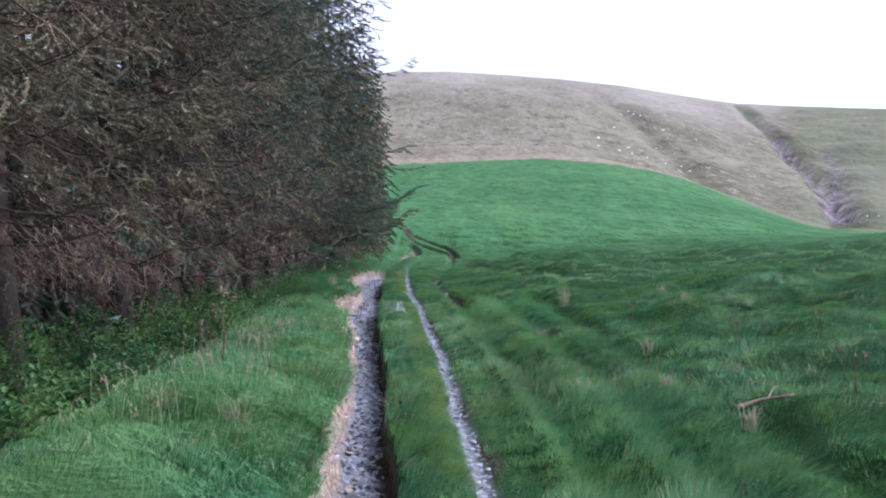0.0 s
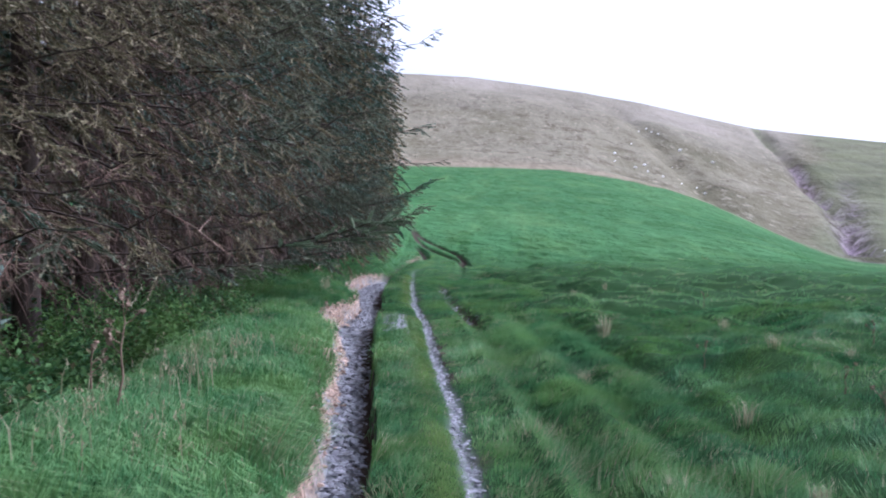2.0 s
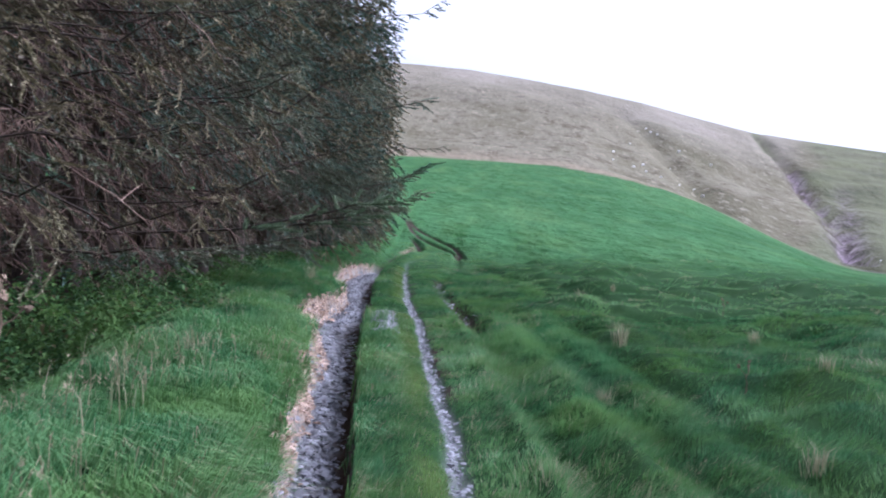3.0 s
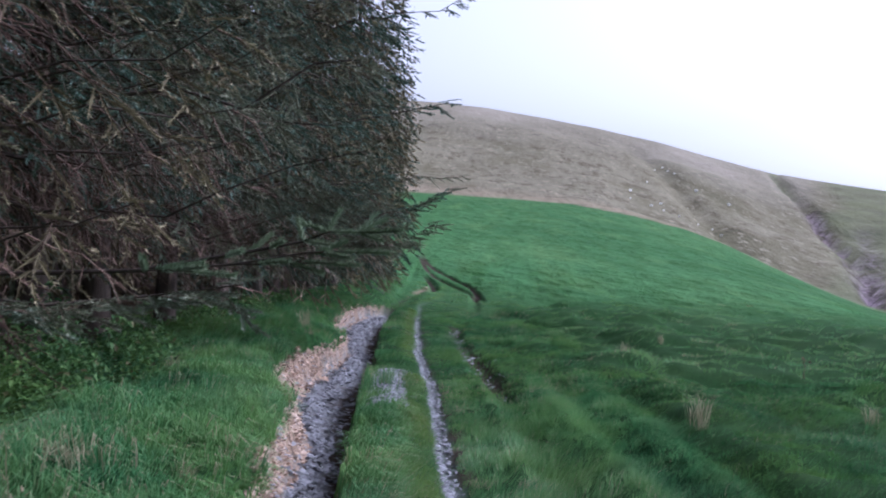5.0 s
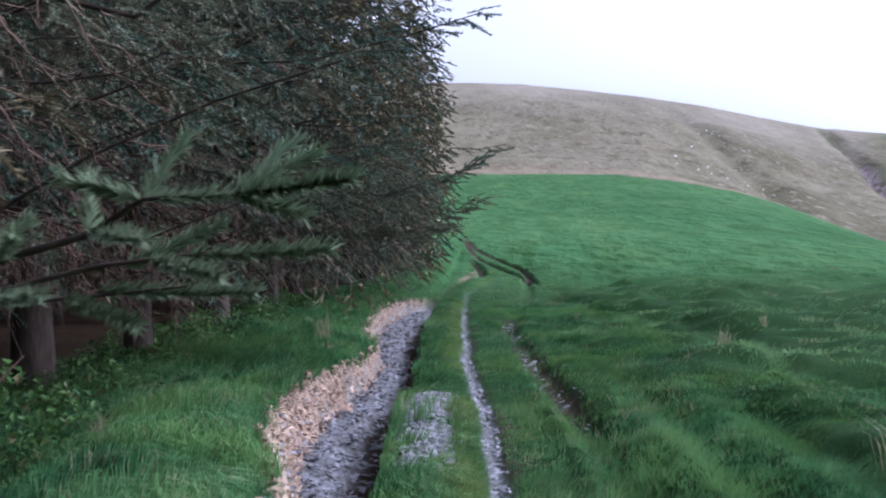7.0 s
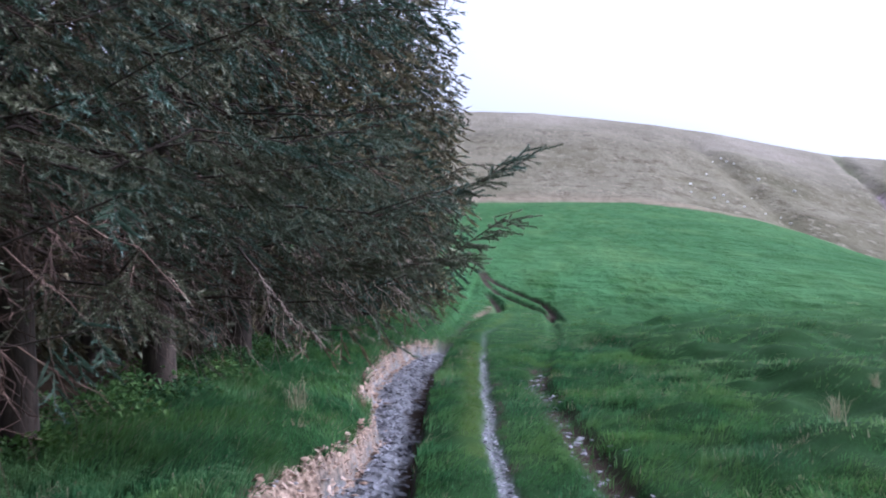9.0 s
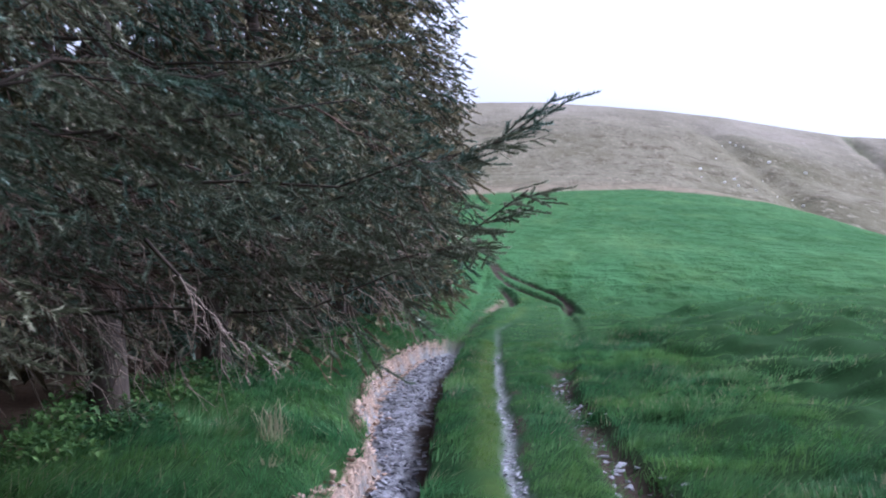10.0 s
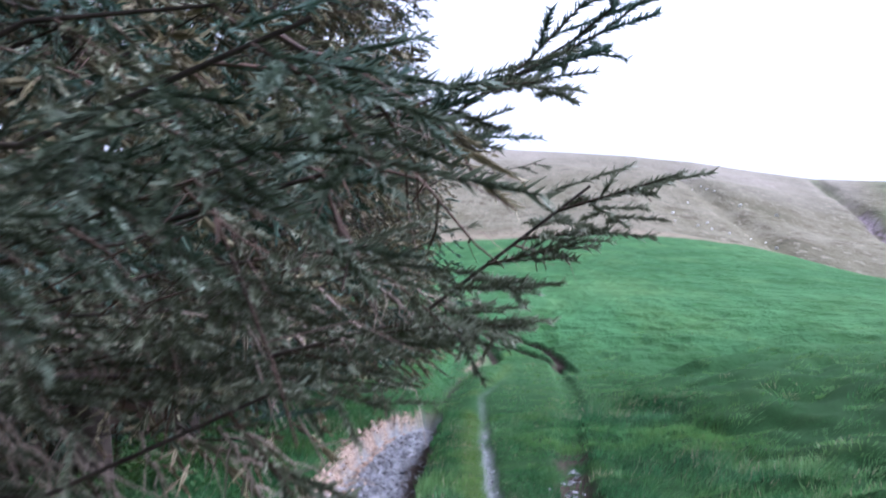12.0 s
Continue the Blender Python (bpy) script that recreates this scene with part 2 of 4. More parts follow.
def rut_outer(y):
    """The second rut up the field."""
    return np.interp(y, (29, 33, 37.5, 39, 41.5, 44.3, 46.2, 52), (0.75, 0.58, 0.4, 0.23, -0.45, -1.3, -1.68, -2.3))


def trough(y):
    """The grassed trough between the two ridges of the pasture's edge."""
    return np.interp(y, (0, 6, 9, 11, 15, 20), (1.5, 1.4, 1.35, 1.26, 1.05, 0.75))


def hook(y):
    """The ditch's last cut, where the track bends."""
    return np.interp(y, (34, 37.6, 39.2, 41, 43), (-1.6, -1.04, -1.15, -1.4, -1.8))


def seep(y):
    """The thin wet line from the ditch's end to the last cut."""
    return np.interp(y, (27, 28.7, 34.3, 37.8), (-1.95, -2.0, -1.71, -1.3))


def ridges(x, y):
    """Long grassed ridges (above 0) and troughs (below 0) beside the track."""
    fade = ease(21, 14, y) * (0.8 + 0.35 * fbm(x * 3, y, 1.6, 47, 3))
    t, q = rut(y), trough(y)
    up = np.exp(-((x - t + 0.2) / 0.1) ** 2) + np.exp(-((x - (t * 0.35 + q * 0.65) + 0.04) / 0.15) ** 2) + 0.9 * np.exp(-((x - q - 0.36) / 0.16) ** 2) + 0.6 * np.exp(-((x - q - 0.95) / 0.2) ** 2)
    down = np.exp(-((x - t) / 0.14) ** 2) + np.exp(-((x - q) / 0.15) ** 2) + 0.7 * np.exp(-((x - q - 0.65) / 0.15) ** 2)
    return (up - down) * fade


def base(y):
    return -0.017 * np.clip(y, -20, 28)


AZ = (-180, -90, -40, -1.3, 3, 6.5, 10, 13, 15.5, 18, 20.4, 22.5, 26, 40, 90, 180)
BROW = (0, 2, 2.7, 2.78, 2.75, 2.66, 2.2, 1.6, 0.75, -0.45, -1.6, -2.4, -2.75, -3, -3, 0)
BROW_R = (120, 160, 200, 200, 200, 200, 190, 170, 150, 120, 90, 70, 55, 45, 45, 120)
SKY_AZ = (-180, -90, -40, -2, 1, 4.7, 8.1, 11.6, 14.9, 18.1, 21.3, 26.2, 40, 90, 180)
SKY_EL = (2.5, 6, 8.8, 8.5, 8.38, 7.95, 7.45, 6.8, 6.0, 5.25, 4.8, 4.2, 3.2, 2.5, 2.5)


def gullies(az, el):
    """How far into the two gullies of the hillside, 0 to 1: the stony one, the shallow crease and the last one."""
    c = np.interp(el, (-3, -1.5, 0.8, 2.2, 4.2, 5.4, 6.5), (24.2, 23.5, 22.1, 21.1, 19.3, 18.1, 17.6))
    w = np.interp(el, (-3, 2, 5.4), (0.5, 0.32, 0.2))
    a = np.exp(-((az - c) / w) ** 2)
    c2 = np.interp(el, (0.3, 2, 4.5, 6.9), (16.4, 14.8, 12.3, 9.4))
    b = np.exp(-((az - c2) / 0.5) ** 2) * ease(7.2, 6.2, el)
    c3 = np.interp(el, (-3, 1.5, 3), (24.3, 23.3, 23.0))
    d = np.exp(-((az - c3) / 0.35) ** 2) * ease(3, 0.5, el)
    return a, b, d


def far_height(x, y):
    r = np.hypot(x, y) + 1e-6
    az = np.degrees(np.arctan2(x, y))
    eb, rb, es = np.interp(az, AZ, BROW), np.interp(az, AZ, BROW_R), np.interp(az, SKY_AZ, SKY_EL)
    zb = EYE_Z + rb * np.tan(np.radians(eb))
    s = np.clip((r - 30) / (rb - 30), 0, 1)
    z = -0.45 + (zb + 0.45) * s ** (1.0 + 0.12 * (eb > 0))
    z = z + 0.5 * fbm(x, y, 22, 11) * s * (1 - s) * 4 * (rb > 100)
    dip = np.interp(az, (-180, 8, 13, 20, 26, 60, 180), (0, 0, 1.2, 3.0, 3.5, 3, 0))
    u = np.clip((r - rb) / (540 - rb), 0, 1)
    el = eb - dip * ease(0, 0.12, u) + (es - eb + dip) * (1 - (1 - u) ** 1.7)
    a, b, d = gullies(az, el)
    zf = EYE_Z + r * np.tan(np.radians(el))
    rough = u * (1 - u) * 4
    zf = zf + rough * (3.2 * fbm(x, y, 75, 21) + 0.6 * fbm(x, y, 14, 23, 3))
    zf = zf - (5.5 * a + 3.6 * b + 2.6 * d) * ease(0.0, 0.15, u) * ease(1.02, 0.9, u)
    out = np.where(r > rb, zf, z)
    top = EYE_Z + 540 * np.tan(np.radians(es))
    return np.where(r > 540, top - (r - 540) * 0.02, out), r, az, el, u, rb, a, d


def near_height(x, y):
    b = base(y)
    L, R = lip(y), inner(y)
    gone = ease(30.4, 28.7, y)
    on_left = ease(0.0, -0.16, x - L)
    z = b + 0.02 * fbm(x, y, 0.5, 31) + on_left * (0.2 + 0.15 * ease(0, -1.1, x - L)) - 0.12 * ease(-3.2, -5.5, x) - 0.36 * ease(-2.2, -3.05, x + 0.15 * fbm(x, y, 1.5, 34)) * ease(19, 13, y)
    z = z + 0.05 * fbm(x, y, 0.9, 33) * ease(0, -0.8, x - L)
    # the ditch: a sloping outer bank and a steep inner one
    u = (x - L) / np.maximum(R - L, 0.05)
    slope = np.interp(y, (0, 6, 9, 12, 14, 17.6, 19, 21, 24.5, 28), (0.26, 0.24, 0.2, 0.22, 0.32, 0.26, 0.12, 0.13, 0.12, 0.12))
    inside = ease(-0.06, 0.05, u) * ease(1.05, 0.95, u)
    bed = -0.2 - 0.1 * ease(0.35, 0.9, u) + 0.03 * fbm(x, y, 0.28, 35) + 0.02 * fbm(x, y, 0.11, 36, 3)
    bank = ease(1, 0, u / slope) * (0.36 + 0.1 * fbm(x, y, 0.16, 38, 3))
    z = z * (1 - inside * gone) + (b + bed + bank) * inside * gone
    # the middle strip, the rill and the ruts
    z = z + 0.05 * np.exp(-((x - (R + 0.3)) / 0.2) ** 2)
    z = z - 0.055 * np.exp(-((x - rill(y)) / 0.07) ** 2) * ease(35, 24, y)
    t = rut(y)
    deep = np.interp(y, (15, 17, 24, 27, 33, 36, 48, 52), (0, 0.1, 0.1, 0.06, 0.06, 0.2, 0.2, 0))
    z = z - deep * np.exp(-((x - t) / np.interp(y, (30, 36), (0.16, 0.12))) ** 4)
    z = z - 0.22 * np.exp(-((x - rut_outer(y)) / 0.12) ** 4) * ease(33, 37, y) * ease(51, 47, y)
    z = z - 0.26 * np.exp(-((x - hook(y)) / 0.16) ** 4) * ease(36, 37.2, y) * ease(42.5, 41, y)
    z = z - 0.06 * np.exp(-((x - seep(y)) / 0.12) ** 2) * ease(27.5, 28.5, y) * ease(38, 37, y)
    z = z + 0.085 * ridges(x, y)
    out = ease(0.3, 1.4, x - trough(y)) * ease(20, 16, y) + ease(0.15, 1.3, x - t) * ease(16, 20, y)
    z = z + out * (0.14 * ease(0, 4, x) + 0.25 * fbm(x, y, 1.0, 41, 3) + 0.14 * fbm(x, y, 3.0, 43))
    return z


def height(x, y):
    x, y = np.asarray(x, float), np.asarray(y, float)
    far, r = far_height(x, y)[:2]
    k = ease(30, 52, r)
    return near_height(x, y) * (1 - k) + far * k


def steps(start, first, growth, cap, end):
    out, s = [start], first
    while out[-1] < end:
        out.append(out[-1] + s)
        s = min(s * growth, cap) if out[-1] < 620 else s * 1.3
    return np.array(out)


def build_ground():
    xs = np.concatenate((-steps(2.8, 0.05, 1.13, 40, 1600)[:0:-1], np.arange(-2.8, 1.6, 0.044), steps(1.6, 0.045, 1.065, 4, 1800)))
    ys = np.concatenate((-steps(-3.0, 0.08, 1.16, 60, 1600)[:0:-1], np.arange(3.0, 25, 0.074), np.arange(25, 47, 0.17), steps(47, 0.25, 1.07, 4.5, 2000)))
    X, Y = np.meshgrid(xs, ys)
    Z = height(X, Y)
    far, r, az, el, u, rb, ga, gd = far_height(X, Y)
    n = fbm(X, Y, 30, 51)
    moor = ease(0, 3.5, r - rb + 3 * fbm(X, Y, 12, 53) * (r > 60)) * (r > 40)
    straw = moor * ease(26, 6, r - rb + 6 * n) * ease(17.5, 15, az)
    fern = ease(20.6, 22.2, az + n) * moor * 0.7 + ga * ease(3.4, 4.6, el) * moor
    scree = ga * moor * ease(4.4, 3.0, el) * ease(-0.3, 0.2, fbm(X, Y, 14, 55) + 0.3) + 0.7 * gd * moor
    L, R = lip(Y), inner(Y)
    uu = (X - L) / np.maximum(R - L, 0.05)
    gone = ease(30.1, 28.7, Y) * (r < 40)
    slope = np.interp(Y, (0, 6, 9, 12, 14, 17.6, 19, 21, 24.5, 28), (0.26, 0.24, 0.2, 0.22, 0.32, 0.26, 0.12, 0.13, 0.12, 0.12))
    wob = 0.12 * fbm(X, Y, 0.3, 57)
    inside = ease(-0.1, 0.0, uu + wob * 0.5) * ease(1.06, 0.98, uu) * gone
    earth = inside * ease(slope + 0.12, slope - 0.08, uu + wob)
    bed = inside * ease(slope - 0.1, slope + 0.1, uu + wob)
    # Mud and painted shade of the overhanging inner edge, over the bed's last third.
    mud_shade = inside * ease(0.58, 0.82, uu + 1.3 * wob)
    rl = np.exp(-((X - rill(Y)) / 0.06) ** 4) * ease(35, 22, Y) * ease(-0.75, -0.2, fbm(X, Y, 0.7, 59) + np.interp(Y, (0, 19, 21, 40), (0.35, 0.35, -0.1, -0.2))) * (r < 40)
    gravel = np.exp(-((X - (R + 0.27)) / 0.2) ** 4) * ease(14.4, 14.9, Y) * ease(17.4, 16.9, Y) * ease(-0.3, 0.1, fbm(X, Y, 0.25, 61))
    bed = np.maximum(bed, np.maximum(rl * 0.65, gravel))
    t = rut(Y)
    rm = np.exp(-((X - t) / 0.17) ** 4) * ease(15.5, 17.5, Y) * ease(27, 25, Y) * ease(-0.1, 0.2, fbm(X, Y, 0.5, 63) + 0.12)
    lines = np.exp(-((X - t) / 0.09) ** 4) + np.exp(-((X - rut_outer(Y)) / 0.1) ** 4)
    rm = rm + 1.7 * lines * ease(35.5, 37.5, Y) * ease(51, 44, Y) * ease(-0.6, 0.0, fbm(X, Y, 1.2, 64) + 0.3)
    rm = rm + np.exp(-((X - hook(Y)) / 0.1) ** 4) * ease(36.4, 37.2, Y) * ease(42.5, 40.5, Y)
    rm = rm + 0.6 * np.exp(-((X - seep(Y)) / 0.09) ** 2) * ease(28, 28.6, Y) * ease(38, 37, Y) * ease(-0.3, 0.2, fbm(X, Y, 0.9, 62))
    rm = rm + np.exp(-((X - trough(Y)) / 0.13) ** 2) * ease(13, 11, Y) * ease(0.25, 0.5, fbm(X, Y, 0.6, 65)) * (Y > 3) * 0.9
    rm = rm + np.exp(-((X - rill(Y) - 0.1) / 0.06) ** 2) * ease(-0.1, 0.3, fbm(X, Y, 0.6, 66)) * (Y < 24) * (Y > 3)
    mud_shade = np.maximum(mud_shade, np.clip(rm, 0, 1))
    earth = np.maximum(earth, np.exp(-((X - hook(Y) + 0.3) / 0.12) ** 2) * ease(35.2, 36, Y) * ease(38.6, 37.8, Y) * 0.8)
    clod = np.exp(-(((X + 0.45) / 0.2) ** 2 + ((Y - 5.6) / 0.35) ** 2))
    mud_shade = np.maximum(mud_shade, clod)
    moss = np.exp(-((X - (rill(Y) - 0.16)) / 0.13) ** 2) * ease(-0.3, 0.3, fbm(X, Y, 0.8, 67) + 0.1) * (r < 40) * 0.2
    litter = ease(-3.7, -4.5, X + 0.6 * fbm(X, Y, 1.2, 69)) * ease(48, 42, Y) * ease(-40, -30, Y) * ease(-30, -20, X)
    field = ease(25, 45, r)
    nx, ny = len(xs), len(ys)
    i = (np.arange(ny - 1)[:, None] * nx + np.arange(nx - 1)[None, :]).ravel()
    faces = np.stack((i, i + 1, i + nx + 1, i + nx), 1)
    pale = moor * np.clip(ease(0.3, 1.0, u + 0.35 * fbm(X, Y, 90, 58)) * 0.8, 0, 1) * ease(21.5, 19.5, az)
    names = dict(field=field, moor=moor, pale=pale, straw=straw * 0.85, fern=np.clip(fern, 0, 1), scree=np.clip(scree, 0, 1), litter=litter, moss=moss, earth=earth, bed=bed, mud_shade=mud_shade)
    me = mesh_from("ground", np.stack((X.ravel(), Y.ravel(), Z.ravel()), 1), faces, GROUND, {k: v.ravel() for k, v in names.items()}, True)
    return tagged(new("ground", me), "grassy hill track with a stony ditch, green field and tan moor", "ground", kind="structure")


ground = build_ground()


# ---- spruce trees ----
class Wood:
    """Twig pieces and needle shoots, gathered and then turned into meshes."""

    def __init__(self, seed):
        self.r = np.random.default_rng(seed)
        self.seg, self.limb, self.fine, self.shoot = [], [], [], []

    def line(self, pts, r0, r1, to):
        n = len(pts) - 1
        for k in range(n):
            a, b = r0 + (r1 - r0) * k / n, r0 + (r1 - r0) * (k + 1) / n
            to.append((*pts[k], *pts[k + 1], a, b))

    def branch(self, root, aim, droop, live=0.5, dense=10, fine=8, thick=0.016, curl=0.35, spread=1.0, hang=0.35, tip=0.0):
        """One limb from root to aim, sagging on its way, with side twigs that hang and needles on its outer part."""
        r = self.r
        root, aim = np.array(root, float), np.array(aim, float)
        d = aim - root
        L = np.linalg.norm(d)
        n = 7
        wig = r.normal(0, 0.016 * L, (n + 1, 3))
        wig[0] = wig[-1] = 0
        s = np.linspace(0, 1, n + 1)
        pts = root + s[:, None] * d + wig
        pts[:, 2] += -droop * 4 * s * (1 - s) + tip * (s ** 4 - s)
        self.line(pts, thick, thick * 0.2, self.limb)
        out = d / L
        side = np.cross(out, (0, 0, 1))
        side /= np.linalg.norm(side) + 1e-6
        count = int(L * dense)
        for k in range(count):
            u = 0.1 + 0.9 * (k + r.random()) / count
            q = u * n
            i = min(int(q), n - 1)
            p = pts[i] + (pts[i + 1] - pts[i]) * (q - i)
            hand = 1 if k % 2 else -1
            tl = (0.3 + 0.4 * r.random()) * (1.2 - 0.75 * u) * min(1.3, 0.45 + L * 0.32) * spread
            way = out * (0.5 + 0.4 * r.random()) + side * hand * (0.45 + 0.6 * r.random()) + np.array((0, 0, r.normal(-hang, 0.15)))
            way /= np.linalg.norm(way)
            alive = r.random() < np.clip((u - (1 - live)) / 0.2, 0.05, 0.97)
            self.twig(p, way, tl, alive, curl if alive else curl * 1.3, fine, hang)
        self.shoot.append((*(pts[-1] - out * 0.1), *(out + np.array((0, 0, 0.15))), 0.2, 0.9))

    def twig(self, p, way, tl, alive, curl, fine, hang):
        r = self.r
        mid = p + way * tl * 0.5 + np.array((0, 0, -curl * tl * 0.15))
        end = p + way * tl * 0.95 + np.array((0, 0, -curl * tl * 0.7))
        if alive:
            self.line((p, mid, end), 0.0042, 0.002, self.seg)
        else:
            mid, end = mid + r.normal(0, 0.07 * tl, 3), end + r.normal(0, 0.12 * tl, 3)
            last = end + (end - mid) * 0.5 + r.normal(0, 0.14 * tl, 3) + np.array((0, 0, 0.1 * tl))
            self.line((p, p + (mid - p) * 0.5 + r.normal(0, 0.05 * tl, 3), mid, end, last), 0.0046, 0.0016, self.seg)
        cross = np.cross(way, (0, 0, 1))
        for j in range(fine):
            f = 0.12 + 0.86 * (j + r.random()) / fine
            a = p + (mid - p) * f * 2 if f < 0.5 else mid + (end - mid) * (f * 2 - 1)
            w = way * 0.75 + cross * (1 if j % 2 else -1) * (0.4 + 0.5 * r.random()) + np.array((0, 0, r.normal(-0.6 * hang if alive else -0.8 * hang, 0.16 if alive else 0.38)))
            w /= np.linalg.norm(w)
            sl = tl * (0.28 + 0.34 * r.random()) * (1.2 - 0.5 * f)
            sl = max(sl, 0.07 + 0.04 * r.random()) if alive else sl
            bow = a + w * sl * 0.55 + (0 if alive else r.normal(0, 0.16 * sl, 3))
            if alive and j % 3:
                self.shoot.append((*a, *w, sl * 1.1, r.random()))
                continue
            self.fine.append((*a, *bow, 0.0026, 0.002))
            self.fine.append((*bow, *(bow + w * sl * 0.4 + np.array((0, 0, (-0.12 if alive else -0.3) * sl)) + (0 if alive else r.normal(0, 0.25 * sl, 3))), 0.002, 0.001))
            if alive:
                self.shoot.append((*a, *w, sl * 1.1, r.random()))
        if alive:
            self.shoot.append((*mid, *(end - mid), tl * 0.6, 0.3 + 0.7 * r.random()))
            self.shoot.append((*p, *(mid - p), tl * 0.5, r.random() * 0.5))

    @staticmethod
    def rings(g, sides):
        a, b = g[:, 0:3], g[:, 3:6]
        d = b - a
        d /= np.linalg.norm(d, axis=1, keepdims=True) + 1e-9
        ref = np.where(np.abs(d[:, 2:3]) > 0.9, (1.0, 0, 0), (0, 0, 1.0))
        e1 = np.cross(d, ref)
        e1 /= np.linalg.norm(e1, axis=1, keepdims=True)
        e2 = np.cross(d, e1)
        ring = [e1 * math.cos(2 * math.pi * k / sides + 0.5) + e2 * math.sin(2 * math.pi * k / sides + 0.5) for k in range(sides)]
        v = np.stack([a + x * g[:, 6:7] for x in ring] + [b + x * g[:, 7:8] for x in ring], 1)
        k = np.arange(len(g))[:, None] * 2 * sides
        turns = sides if sides > 2 else 1
        f = [np.concatenate((k + i, k + (i + 1) % sides, k + sides + (i + 1) % sides, k + sides + i), 1) for i in range(turns)]
        return v.reshape(-1, 3), np.concatenate(f)

    def wood(self, name):
        """The limb with all its twigs, as one mesh: bark on the limb, paler dead wood on the twigs."""
        vs, fs, slot, base_at = [], [], [], 0
        for rows, sides, mat in ((self.limb, 5, 0), (self.seg, 3, 1), (self.fine, 2, 1)):
            if not rows:
                continue
            v, f = self.rings(np.array(rows), sides)
            vs.append(v)
            fs.append(f + base_at)
            slot.append(np.full(len(f), mat))
            base_at += len(v)
        me = mesh_from(name, np.concatenate(vs), np.concatenate(fs), BARK, smooth=True)
        me.materials.append(TWIG)
        me.polygons.foreach_set("material_index", np.concatenate(slot).astype(np.int32))
        return me

    def needles(self, name, per, length, width, material, core=0.004, piece=0.0):
        g = np.array(self.shoot)
        r = self.r
        if piece:
            g[:, 3:6] /= np.linalg.norm(g[:, 3:6], axis=1, keepdims=True) + 1e-9
            cuts = np.ceil(g[:, 6] / piece).astype(int)
            row = np.repeat(np.arange(len(g)), cuts)
            nth = np.arange(len(row)) - np.repeat(np.cumsum(cuts) - cuts, cuts)
            g, long = g[row], (g[:, 6] / cuts)[row]
            g[:, 0:3] += g[:, 3:6] * (long * nth)[:, None]
            g[:, 6] = long * 1.1
        m = len(g)
        p, d, L, tint = g[:, 0:3], g[:, 3:6], g[:, 6], g[:, 7]
        d = d / (np.linalg.norm(d, axis=1, keepdims=True) + 1e-9)
        e1 = np.cross(d, (0.13, 0.21, 1.0))
        e1 /= np.linalg.norm(e1, axis=1, keepdims=True) + 1e-9
        e2 = np.cross(d, e1)
        s = (np.arange(per)[None, :] + r.random((m, per))) / per
        ang = r.random((m, per)) * 2 * math.pi
        at = p[:, None, :] + d[:, None, :] * (s * L[:, None])[..., None]
        rad = e1[:, None, :] * np.cos(ang)[..., None] + e2[:, None, :] * np.sin(ang)[..., None]
        way = rad * 0.7 + d[:, None, :] * (0.6 + 0.3 * r.random((m, per, 1))) + np.array((0, 0, 0.12))
        ln = length * (0.7 + 0.5 * r.random((m, per, 1)))
        flat = np.cross(way, rad + r.normal(0, 0.4, rad.shape))
        flat /= np.linalg.norm(flat, axis=2, keepdims=True) + 1e-9
        v = np.stack((at - flat * width / 2, at + flat * width / 2, at + way * ln), 2).reshape(-1, 3)
        f = np.arange(len(v)).reshape(-1, 3)
        t = np.clip(0.1 + 0.6 * tint[:, None] + 0.3 * r.random((m, per)), 0, 1)
        tints = np.repeat(t.ravel(), 3)
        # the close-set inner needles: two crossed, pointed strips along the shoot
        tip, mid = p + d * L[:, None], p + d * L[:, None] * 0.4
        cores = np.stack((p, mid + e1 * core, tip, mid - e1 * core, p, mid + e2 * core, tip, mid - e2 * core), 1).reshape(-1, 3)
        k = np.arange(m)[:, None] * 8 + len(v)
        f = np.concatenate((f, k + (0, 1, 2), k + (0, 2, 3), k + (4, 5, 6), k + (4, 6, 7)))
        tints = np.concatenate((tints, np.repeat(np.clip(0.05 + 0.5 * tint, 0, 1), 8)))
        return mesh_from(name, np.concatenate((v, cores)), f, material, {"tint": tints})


def trunk_mesh(name, tall, r0, seed):
    r = np.random.default_rng(seed)
    bm = bmesh.new()
    rings = []
    for k in range(15):
        z = tall * k / 14
        rad = r0 * (1 - 0.95 * k / 14) * (1.35 if k == 0 else 1)
        off = r.normal(0, 0.015, 2)
        rings.append([bm.verts.new((off[0] + rad * math.cos(a) * (1 + 0.06 * math.sin(3 * a + k)), off[1] + rad * math.sin(a), z - (0.5 if k == 0 else 0))) for a in [2 * math.pi * i / 10 for i in range(10)]])
    for a, b in zip(rings, rings[1:]):
        for i in range(10):
            bm.faces.new((a[i], a[(i + 1) % 10], b[(i + 1) % 10], b[i]))
    bm.faces.new(rings[-1])
    me = bpy.data.meshes.new(name)
    for f in bm.faces:
        f.smooth = True
    bm.to_mesh(me)
    bm.free()
    me.materials.append(BARK)
    return me


REACH = 2.4


def branch_kinds(seed, n, live, dense, fine, per, nl, nw, core):
    """A few differing branches along +x, each a wood mesh and a needle mesh."""
    out = []
    for k in range(n):
        w = Wood(seed + k)
        w.branch((0, 0, 0), (REACH, 0, 0), 0.16 + 0.05 * (k % 3), live[k % len(live)], dense, fine, tip=0.3 * (k % 2))
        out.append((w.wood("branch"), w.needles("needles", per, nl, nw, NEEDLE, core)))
    return out


NEAR = branch_kinds(300, 10, (0.8, 0.55, 0.95, 0.45, 0.7), 8, 4, 18, 0.028, 0.009, 0.007)
